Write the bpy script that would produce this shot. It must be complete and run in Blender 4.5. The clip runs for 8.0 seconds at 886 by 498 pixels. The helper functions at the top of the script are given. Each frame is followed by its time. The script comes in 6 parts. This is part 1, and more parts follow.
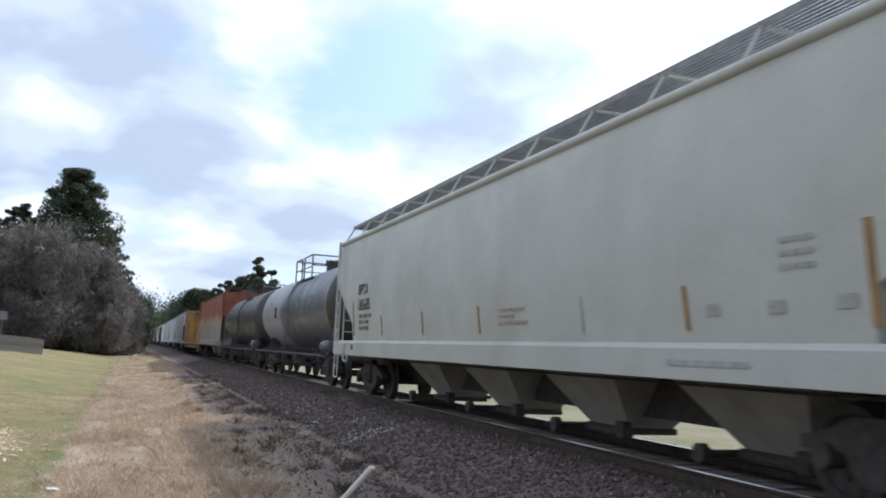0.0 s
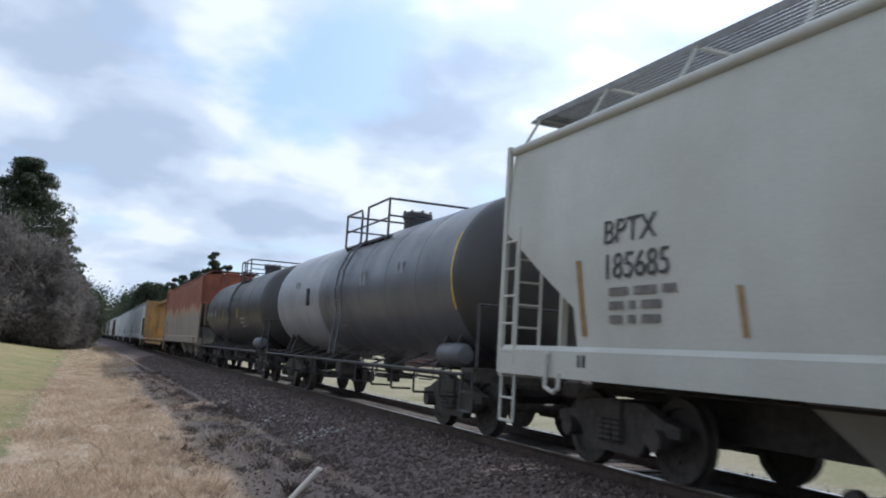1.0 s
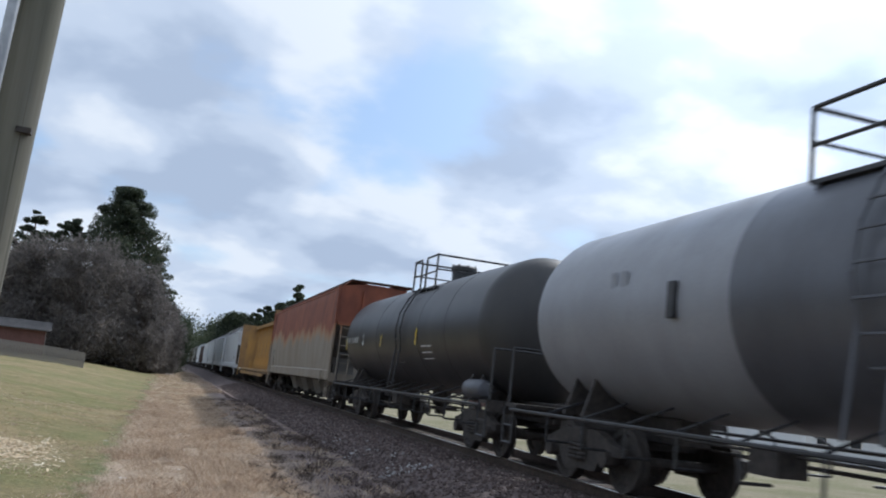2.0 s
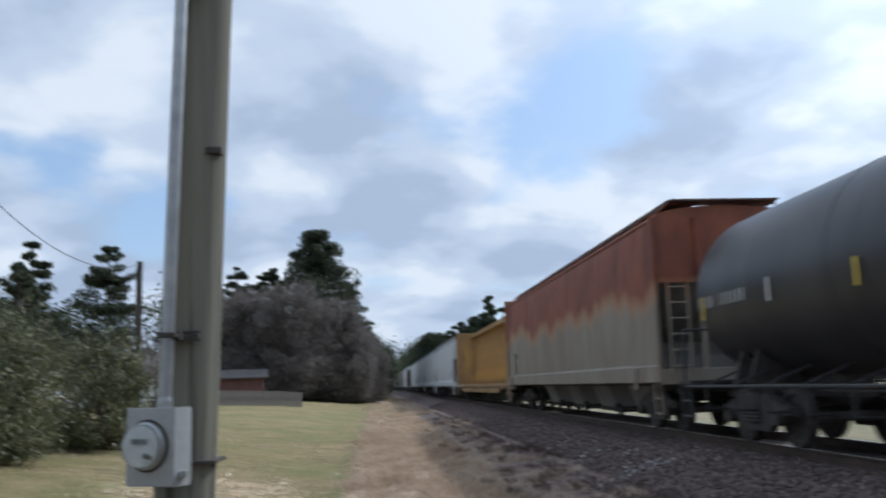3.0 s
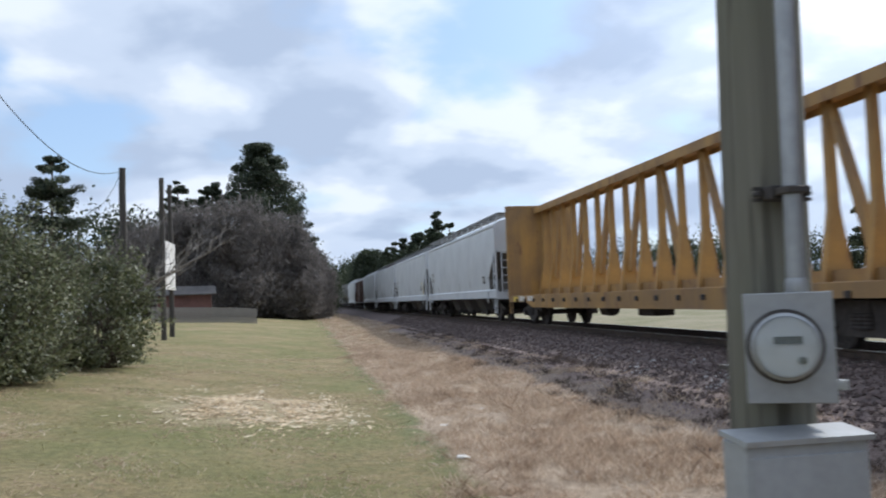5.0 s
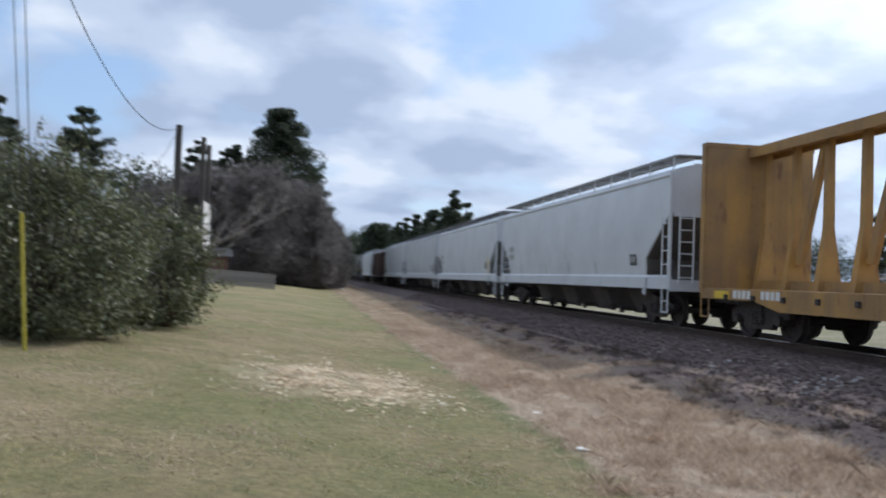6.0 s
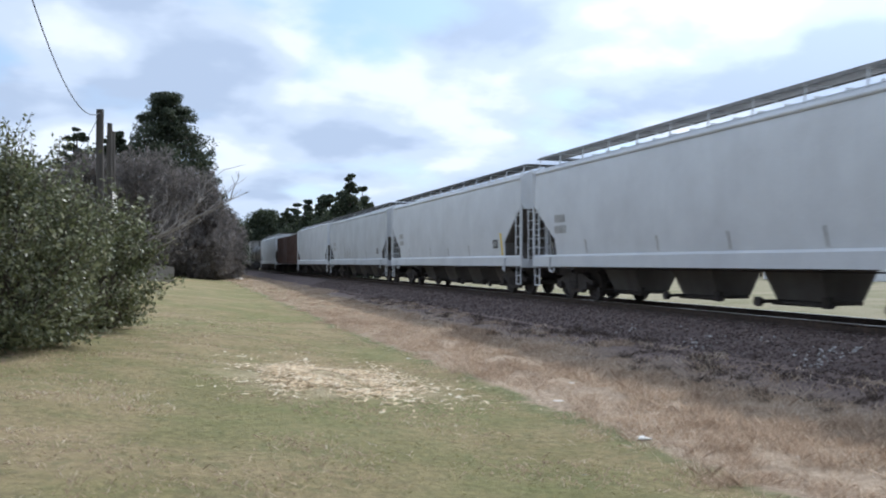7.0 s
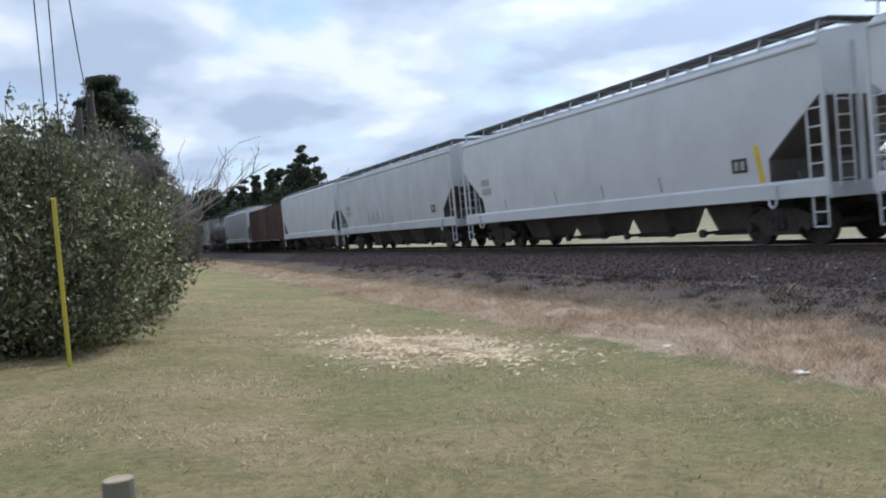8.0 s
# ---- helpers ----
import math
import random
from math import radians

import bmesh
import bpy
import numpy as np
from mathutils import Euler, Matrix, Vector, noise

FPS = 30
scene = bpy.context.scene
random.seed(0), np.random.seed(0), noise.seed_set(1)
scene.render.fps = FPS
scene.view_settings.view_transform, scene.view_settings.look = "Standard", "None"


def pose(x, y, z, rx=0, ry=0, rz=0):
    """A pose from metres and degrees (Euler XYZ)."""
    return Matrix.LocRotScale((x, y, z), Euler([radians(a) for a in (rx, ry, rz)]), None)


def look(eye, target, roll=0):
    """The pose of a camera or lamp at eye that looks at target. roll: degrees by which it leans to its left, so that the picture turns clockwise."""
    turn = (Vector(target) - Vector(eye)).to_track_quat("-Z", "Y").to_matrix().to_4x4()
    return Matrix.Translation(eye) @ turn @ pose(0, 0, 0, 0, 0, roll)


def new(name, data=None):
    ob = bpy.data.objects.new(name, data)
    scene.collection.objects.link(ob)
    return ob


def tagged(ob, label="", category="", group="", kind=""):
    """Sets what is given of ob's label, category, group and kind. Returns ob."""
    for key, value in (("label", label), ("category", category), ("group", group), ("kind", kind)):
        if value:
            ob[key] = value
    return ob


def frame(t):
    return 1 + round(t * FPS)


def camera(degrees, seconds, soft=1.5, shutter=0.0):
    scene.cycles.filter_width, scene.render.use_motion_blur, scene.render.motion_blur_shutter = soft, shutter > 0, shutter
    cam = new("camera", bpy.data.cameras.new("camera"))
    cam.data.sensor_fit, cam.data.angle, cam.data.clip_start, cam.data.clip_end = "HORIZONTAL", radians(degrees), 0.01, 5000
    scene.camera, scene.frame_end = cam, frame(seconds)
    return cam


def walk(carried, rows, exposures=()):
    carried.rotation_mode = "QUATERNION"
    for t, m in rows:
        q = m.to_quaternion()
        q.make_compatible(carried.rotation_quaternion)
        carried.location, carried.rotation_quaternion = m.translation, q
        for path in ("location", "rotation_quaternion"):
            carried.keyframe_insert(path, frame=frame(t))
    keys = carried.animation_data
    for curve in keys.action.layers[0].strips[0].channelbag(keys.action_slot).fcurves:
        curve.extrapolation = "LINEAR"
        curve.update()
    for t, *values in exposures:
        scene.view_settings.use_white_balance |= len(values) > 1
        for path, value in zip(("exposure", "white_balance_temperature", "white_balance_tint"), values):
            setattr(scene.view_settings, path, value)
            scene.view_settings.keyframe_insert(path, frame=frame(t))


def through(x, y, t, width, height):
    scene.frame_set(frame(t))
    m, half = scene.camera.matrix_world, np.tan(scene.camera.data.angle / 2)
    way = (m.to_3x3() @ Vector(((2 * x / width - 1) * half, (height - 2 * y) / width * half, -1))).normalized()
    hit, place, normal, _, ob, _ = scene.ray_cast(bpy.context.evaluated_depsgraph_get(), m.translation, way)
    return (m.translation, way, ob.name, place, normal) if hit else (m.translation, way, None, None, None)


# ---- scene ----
from math import cos, pi, sin, sqrt, tan

# ---- camera ----
cam = camera(54.72, 8.0, soft=1.9, shutter=0.2)
# seconds, place, yaw, pitch, roll in degrees
PATH = [
    (0.0, (-6.906, -0.145, 1.194), -19.528, 6.947, 2.639),
    (0.5, (-6.887, -0.177, 1.197), -19.818, 6.433, 2.527),
    (1.0, (-6.863, -0.200, 1.236), -22.315, 7.006, 3.493),
    (1.5, (-6.901, -0.148, 1.230), -23.819, 9.179, 5.111),
    (1.7, (-7.012, -0.131, 1.188), -18.950, 9.696, 7.117),
    (2.8, (-7.179, 0.637, 1.143), -10.891, 7.986, 2.109),
    (3.0, (-7.257, 0.808, 1.122), -4.701, 9.019, -1.772),
    (3.2, (-7.397, 0.965, 1.122), 0.881, 9.525, -1.207),
    (3.5, (-7.698, 1.380, 1.128), -6.287, 9.714, 9.524),
    (3.7, (-7.869, 1.477, 1.128), -9.369, 10.783, 7.706),
    (4.0, (-8.143, 1.652, 1.095), -12.583, 8.802, 2.959),
    (4.2, (-8.364, 1.857, 1.061), -15.016, 3.755, 7.177),
    (4.5, (-8.791, 2.071, 1.045), -15.843, 3.096, 2.300),
    (4.7, (-9.174, 2.181, 1.052), -13.066, 3.099, -0.403),
    (5.8, (-10.948, 2.681, 1.154), -4.282, 3.743, -0.188),
    (6.0, (-11.257, 2.859, 1.141), -9.406, 1.899, 2.041),
    (6.5, (-12.027, 3.476, 1.165), -19.679, 0.202, 4.219),
    (7.0, (-13.046, 4.017, 1.178), -17.366, 0.895, -0.091),
    (7.5, (-14.019, 4.599, 1.181), -18.439, 0.986, -2.740),
    (8.0, (-14.989, 5.328, 1.173), -21.209, -1.720, -5.122),
]


def held(place, yaw, pitch, roll):
    return pose(*place, 90 + pitch, 0, yaw) @ pose(0, 0, 0, 0, 0, roll)


STOPS = [  # seconds, stops, kelvin, tint
    (0.0, 0.48, 6280, 10), (0.5, 0.36, 6230, 10), (1.0, 0.26, 6180, 10), (1.5, 0.22, 6180, 10), (1.7, 0.16, 6180, 10), (2.8, 0.06, 6080, 9), (3.5, -0.08, 6080, 9), (3.8, -0.24, 6080, 9), (4.0, -0.26, 6080, 9),
    (4.2, 0.02, 6130, 10), (4.5, 0.36, 6280, 10), (5.8, 0.06, 6030, 11), (6.0, 0.08, 6030, 11), (6.5, 0.24, 6130, 10), (7.0, 0.36, 6080, 10), (8.0, 0.24, 6130, 10),
]
walk(cam, [(t, held(place, yaw, pitch, roll)) for t, place, yaw, pitch, roll in PATH], STOPS)

# ---- light ----
SUN_DIR = Vector((0.58, 0.42, 0.70)).normalized()
sun = new("sun", bpy.data.lights.new("sun", "SUN"))
sun.data.energy, sun.data.angle, sun.data.color = 2.6, radians(1.5), (1.0, 0.97, 0.91)
sun.matrix_world = look(SUN_DIR * 50, (0, 0, 0))


def sky_world():
    world = bpy.data.worlds.new("world")
    scene.world = world
    world.use_nodes = True
    nt = world.node_tree
    n, ln = nt.nodes, nt.links
    n.clear()
    out = n.new("ShaderNodeOutputWorld")
    bg = n.new("ShaderNodeBackground")
    sky = n.new("ShaderNodeTexSky")
    sky.sky_type, sky.sun_disc = "NISHITA", False
    sky.sun_elevation = math.asin(SUN_DIR.z)
    sky.sun_rotation = math.atan2(SUN_DIR.x, SUN_DIR.y)
    sky.dust_density, sky.air_density = 1.0, 1.0
    co = n.new("ShaderNodeTexCoord")
    sep = n.new("ShaderNodeSeparateXYZ")
    ln.new(co.outputs["Generated"], sep.inputs[0])

    def calc(op, a, b=None, clamp=False):
        m = n.new("ShaderNodeMath")
        m.operation, m.use_clamp = op, clamp
        for k, v in enumerate((a, b)):
            if v is None:
                continue
            if isinstance(v, (int, float)):
                m.inputs[k].default_value = v
            else:
                ln.new(v, m.inputs[k])
        return m.outputs[0]

    up = calc("ADD", calc("MAXIMUM", sep.outputs[2], 0.0), 0.30)
    plane = n.new("ShaderNodeCombineXYZ")
    ln.new(calc("DIVIDE", sep.outputs[0], up), plane.inputs[0])
    ln.new(calc("DIVIDE", sep.outputs[1], up), plane.inputs[1])

    def cloud_noise(scale, detail, offset, distort=0.3):
        mp = n.new("ShaderNodeMapping")
        mp.inputs["Location"].default_value = offset
        ln.new(plane.outputs[0], mp.inputs[0])
        tex = n.new("ShaderNodeTexNoise")
        tex.inputs["Scale"].default_value, tex.inputs["Detail"].default_value = scale, detail
        tex.inputs["Roughness"].default_value, tex.inputs["Distortion"].default_value = 0.46, distort
        ln.new(mp.outputs[0], tex.inputs["Vector"])
        return tex.outputs["Fac"]

    def ramp(fac, stops):
        r = n.new("ShaderNodeValToRGB")
        r.color_ramp.interpolation = "EASE"
        el = r.color_ramp.elements
        for k, (p, c) in enumerate(stops):
            e = el[k] if k < 2 else el.new(p)
            e.position, e.color = p, (*c, 1)
        ln.new(fac, r.inputs[0])
        return r.outputs[0]

    cover = ramp(cloud_noise(2.2, 6, (0.35, 1.9, 0), 0.1), [(0.33, (0, 0, 0)), (0.47, (1, 1, 1))])
    shade = ramp(cloud_noise(2.7, 5, (4.2, 0.3, 2), 0.1), [(0.38, CLOUD_DARK), (0.50, CLOUD_MID), (0.61, CLOUD_LIGHT)])
    blue = n.new("ShaderNodeVectorMath")
    blue.operation = "SCALE"
    blue.inputs["Scale"].default_value = 0.13
    ln.new(sky.outputs[0], blue.inputs[0])
    haze = n.new("ShaderNodeMix")
    haze.data_type = "RGBA"
    haze.inputs[0].default_value = 0.45
    haze.inputs[7].default_value = (0.47, 0.67, 0.97, 1)
    ln.new(blue.outputs[0], haze.inputs[6])
    mix = n.new("ShaderNodeMix")
    mix.data_type = "RGBA"
    ln.new(cover, mix.inputs[0])
    ln.new(haze.outputs[2], mix.inputs[6])
    ln.new(shade, mix.inputs[7])
    # brighter, thinner cloud round the sun
    dot = n.new("ShaderNodeVectorMath")
    dot.operation = "DOT_PRODUCT"
    dot.inputs[1].default_value = SUN_DIR
    ln.new(co.outputs["Generated"], dot.inputs[0])
    near = calc("POWER", calc("MAXIMUM", dot.outputs["Value"], 0.0), 9.0)
    gain = calc("ADD", calc("MULTIPLY", near, 1.35), 0.91)
    lit = n.new("ShaderNodeVectorMath")
    lit.operation = "SCALE"
    ln.new(mix.outputs[2], lit.inputs[0])
    ln.new(gain, lit.inputs["Scale"])
    ln.new(lit.outputs[0], bg.inputs["Color"])
    bg.inputs["Strength"].default_value = 1.0
    ln.new(bg.outputs[0], out.inputs[0])


CLOUD_DARK, CLOUD_MID, CLOUD_LIGHT = (0.45, 0.54, 0.69), (0.60, 0.69, 0.83), (0.81, 0.87, 0.95)
sky_world()

# ---- materials ----


class Nodes:
    """Short hand for a node material."""

    def __init__(self, name):
        self.mat = bpy.data.materials.new(name)
        self.mat.use_nodes = True
        self.n, self.ln = self.mat.node_tree.nodes, self.mat.node_tree.links
        self.bsdf = self.n["Principled BSDF"]
        self.co = self.n.new("ShaderNodeTexCoord")

    def put(self, socket, value):
        if isinstance(value, bpy.types.NodeSocket):
            self.ln.new(value, socket)
        elif isinstance(value, (tuple, list)) and len(value) == 3 and socket.type == "RGBA":
            socket.default_value = (*value, 1)
        else:
            socket.default_value = value

    def coords(self, scale=(1, 1, 1), offset=(0, 0, 0)):
        m = self.n.new("ShaderNodeMapping")
        m.inputs["Scale"].default_value, m.inputs["Location"].default_value = scale, offset
        self.ln.new(self.co.outputs["Object"], m.inputs[0])
        return m.outputs[0]

    def noise(self, scale, detail=4, stretch=(1, 1, 1), rough=0.55, offset=(0, 0, 0), distort=0.0):
        t = self.n.new("ShaderNodeTexNoise")
        t.inputs["Scale"].default_value, t.inputs["Detail"].default_value = scale, detail
        t.inputs["Roughness"].default_value, t.inputs["Distortion"].default_value = rough, distort
        self.ln.new(self.coords(stretch, offset), t.inputs["Vector"])
        return t.outputs["Fac"]

    def ramp(self, fac, *stops):
        r = self.n.new("ShaderNodeValToRGB")
        el = r.color_ramp.elements
        for k, (p, c) in enumerate(stops):
            e = el[k] if k < 2 else el.new(p)
            e.position = p
            e.color = (*c, 1) if isinstance(c, (tuple, list)) else (c, c, c, 1)
        self.ln.new(fac, r.inputs[0])
        return r.outputs[0]

    def mix(self, fac, a, b, kind="MIX"):
        m = self.n.new("ShaderNodeMix")
        m.data_type, m.blend_type = "RGBA", kind
        self.put(m.inputs[0], fac)
        self.put(m.inputs[6], a)
        self.put(m.inputs[7], b)
        return m.outputs[2]

    def math(self, op, a, b=0.0, clamp=False):
        m = self.n.new("ShaderNodeMath")
        m.operation, m.use_clamp = op, clamp
        self.put(m.inputs[0], a)
        self.put(m.inputs[1], b)
        return m.outputs[0]

    def axis(self, k):
        s = self.n.new("ShaderNodeSeparateXYZ")
        self.ln.new(self.co.outputs["Object"], s.inputs[0])
        return s.outputs[k]

    def bump(self, height, strength=0.3, distance=0.02):
        b = self.n.new("ShaderNodeBump")
        b.inputs["Strength"].default_value, b.inputs["Distance"].default_value = strength, distance
        self.ln.new(height, b.inputs["Height"])
        self.ln.new(b.outputs[0], self.bsdf.inputs["Normal"])

    def done(self, colour, rough=0.6, metal=0.0):
        self.put(self.bsdf.inputs["Base Color"], colour)
        self.put(self.bsdf.inputs["Roughness"], rough)
        self.put(self.bsdf.inputs["Metallic"], metal)
        return self.mat


def paint(name, base, dirt, amount=0.35, streak=0.3, rough=0.45, rust=None, rust_amount=0.0):
    """Weathered vehicle paint: blotches, vertical run-off streaks, specks of rust."""
    m = Nodes(name)
    blot = m.ramp(m.noise(0.9, 6), (0.35, 0.0), (0.75, 1.0))
    run = m.ramp(m.noise(2.2, 5, (1, 1, 0.10)), (0.45, 0.0), (0.72, 1.0))
    fine = m.noise(30, 3)
    wide = m.ramp(m.noise(0.45, 6, (1, 0.45, 1), 0.62, (9, 4, 2), 0.4), (0.40, 0.0), (0.62, 1.0))
    col = m.mix(m.math("MULTIPLY", blot, amount), base, dirt)
    col = m.mix(m.math("MULTIPLY", wide, amount * 0.55), col, dirt)
    col = m.mix(m.math("MULTIPLY", run, streak), col, dirt)
    if rust:
        spots = m.ramp(m.noise(3.0, 7, (1, 1, 0.4), offset=(7, 3, 1)), (0.60, 0.0), (0.70, 1.0))
        col = m.mix(m.math("MULTIPLY", spots, rust_amount), col, rust)
    col = m.mix(0.12, col, m.ramp(fine, (0.3, 0.25), (0.7, 0.75)), "OVERLAY")
    m.bump(m.noise(6, 4), 0.08, 0.02)
    return m.done(col, m.math("ADD", m.math("MULTIPLY", blot, 0.2), rough))


def rough_stuff(name, a, b, scale=8, bump=0.4, rough=0.85, metal=0.0, stretch=(1, 1, 1)):
    m = Nodes(name)
    t = m.noise(scale, 6, stretch)
    big = m.noise(scale * 0.13, 4, stretch, offset=(3, 1, 2))
    col = m.mix(m.ramp(t, (0.3, 0.0), (0.7, 1.0)), a, b)
    col = m.mix(0.45, col, m.ramp(big, (0.3, 0.3), (0.7, 0.75)), "OVERLAY")
    m.bump(t, bump, 0.02)
    return m.done(col, rough, metal)


CREAM = paint("cream_paint", (0.53, 0.535, 0.495), (0.33, 0.315, 0.275), 0.40, 0.14, 0.38)
WHITE = paint("white_grey_paint", (0.64, 0.67, 0.70), (0.42, 0.43, 0.45), 0.35, 0.12, 0.40)
PALE = paint("pale_grey_paint", (0.56, 0.59, 0.62), (0.35, 0.36, 0.37), 0.35, 0.32, 0.45)
WORN_STEEL = paint("worn_grey_steel", (0.36, 0.36, 0.35), (0.16, 0.14, 0.12), 0.5, 0.4, 0.55)
TANK_GREY = paint("tank_grey", (0.120, 0.126, 0.146), (0.062, 0.063, 0.072), 0.5, 0.4, 0.30)
TANK_LIGHT = paint("tank_light_grey", (0.30, 0.31, 0.34), (0.19, 0.19, 0.20), 0.4, 0.3, 0.38)
TANK_BLACK = paint("tank_black", (0.028, 0.028, 0.031), (0.07, 0.065, 0.06), 0.4, 0.35, 0.38)
OCHRE = paint("ochre_yellow_paint", (0.45, 0.255, 0.066), (0.17, 0.115, 0.075), 0.70, 0.65, 0.6, (0.15, 0.07, 0.04), 0.75)
BROWN = paint("boxcar_brown", (0.105, 0.055, 0.042), (0.05, 0.034, 0.03), 0.5, 0.4, 0.65)
DARK_IRON = rough_stuff("dark_iron", (0.024, 0.021, 0.020), (0.066, 0.055, 0.049), 9, 0.4, 0.75)
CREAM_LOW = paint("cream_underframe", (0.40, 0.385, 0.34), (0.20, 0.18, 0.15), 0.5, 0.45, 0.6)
# Darker, grimy underframe copy: shade below the white hoppers put into its colour.
UNDER_SHADED = paint("shaded_grimy_underframe", (0.15, 0.142, 0.132), (0.07, 0.062, 0.056), 0.6, 0.5, 0.7)
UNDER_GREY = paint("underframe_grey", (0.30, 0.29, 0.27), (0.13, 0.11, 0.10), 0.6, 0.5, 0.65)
BLACK_PIPE = rough_stuff("black_pipe", (0.02, 0.02, 0.022), (0.05, 0.05, 0.055), 12, 0.1, 0.5)
RAIL_STEEL = rough_stuff("rail_steel", (0.045, 0.032, 0.026), (0.095, 0.066, 0.05), 10, 0.3, 0.6, 0.4)
RAIL_SHINE = rough_stuff("polished_rail_head", (0.42, 0.42, 0.42), (0.55, 0.54, 0.52), 20, 0.05, 0.28, 0.9)
TIE_WOOD = rough_stuff("creosoted_wood", (0.05, 0.04, 0.035), (0.13, 0.11, 0.09), 6, 0.5, 0.9, 0, (1, 6, 6))
BLACK_MARK = rough_stuff("black_stencil", (0.02, 0.02, 0.02), (0.06, 0.06, 0.06), 20, 0.0, 0.6)
WHITE_MARK = rough_stuff("white_stencil", (0.55, 0.55, 0.53), (0.75, 0.75, 0.72), 20, 0.0, 0.6)
YELLOW_MARK = rough_stuff("yellow_reflector", (0.62, 0.42, 0.03), (0.75, 0.52, 0.06), 20, 0.0, 0.5)
ORANGE_MARK = rough_stuff("faded_orange_mark", (0.21, 0.105, 0.035), (0.36, 0.22, 0.08), 9, 0.0, 0.6)
GREY_MARK = rough_stuff("faded_grey_mark", (0.30, 0.30, 0.29), (0.40, 0.40, 0.39), 20, 0.0, 0.6)
DIM_MARK = rough_stuff("worn_black_stencil", (0.10, 0.095, 0.09), (0.22, 0.21, 0.19), 16, 0.0, 0.7)
RED_MARK = rough_stuff("faded_red_mark", (0.36, 0.20, 0.165), (0.45, 0.36, 0.31), 20, 0.0, 0.6)
GALV = rough_stuff("galvanised_steel", (0.30, 0.31, 0.32), (0.41, 0.42, 0.43), 14, 0.05, 0.42, 0.55)
BOX_GREY = paint("grey_enamel", (0.36, 0.375, 0.39), (0.20, 0.195, 0.185), 0.45, 0.45, 0.45, (0.16, 0.10, 0.07), 0.25)
GRATE = rough_stuff("grating_steel", (0.15, 0.15, 0.15), (0.26, 0.255, 0.25), 14, 0.1, 0.5, 0.3)
# Walkway steel made darker in colour, for the shade on its underside.
WALK_SHADED = rough_stuff("shaded_walkway_steel", (0.045, 0.045, 0.047), (0.10, 0.10, 0.10), 14, 0.1, 0.6, 0.2)


def rust_paint():
    """Grey paint that has rusted away from the roof downwards, with ragged runs."""
    m = Nodes("rusted_hopper_paint")
    edge = m.math("ADD", m.math("MULTIPLY", m.noise(0.9, 5, (0, 1, 0.12)), 1.3), m.math("MULTIPLY", m.noise(0.25, 3, (0, 1, 0), offset=(0, 5, 0)), 1.7))
    h = m.math("SUBTRACT", m.math("ADD", m.axis(2), edge), 3.98)
    fac = m.ramp(m.math("MULTIPLY", h, 0.9, True), (0.05, 0.0), (0.5, 1.0))
    rust = m.mix(m.ramp(m.noise(1.5, 8, (1, 1, 0.55), 0.62), (0.3, 0.0), (0.7, 1.0)), (0.135, 0.040, 0.025), (0.285, 0.085, 0.042))
    pale = m.mix(m.ramp(m.noise(1.6, 6, (1, 1, 0.2)), (0.36, 0.0), (0.68, 0.9)), (0.28, 0.248, 0.205), (0.20, 0.155, 0.115))
    tone = m.mix(m.ramp(h, (0.25, 0.0), (0.65, 1.0)), (0.43, 0.215, 0.09), rust)
    m.bump(m.noise(14, 5), 0.2, 0.02)
    return m.done(m.mix(fac, pale, tone), 0.7)


RUSTED = rust_paint()


def tank_two_tone():
    m = Nodes("dark_tank_paint")
    col = m.mix(m.ramp(m.noise(0.8, 6), (0.35, 0.0), (0.7, 1.0)), (0.018, 0.018, 0.021), (0.040, 0.039, 0.042))
    col = m.mix(m.math("MULTIPLY", m.ramp(m.noise(2.0, 5, (1, 1, 0.1)), (0.5, 0.0), (0.75, 1.0)), 0.35), col, (0.075, 0.072, 0.07))
    m.bump(m.noise(7, 4), 0.06, 0.02)
    return m.done(col, 0.42)


TANK_DARK = tank_two_tone()


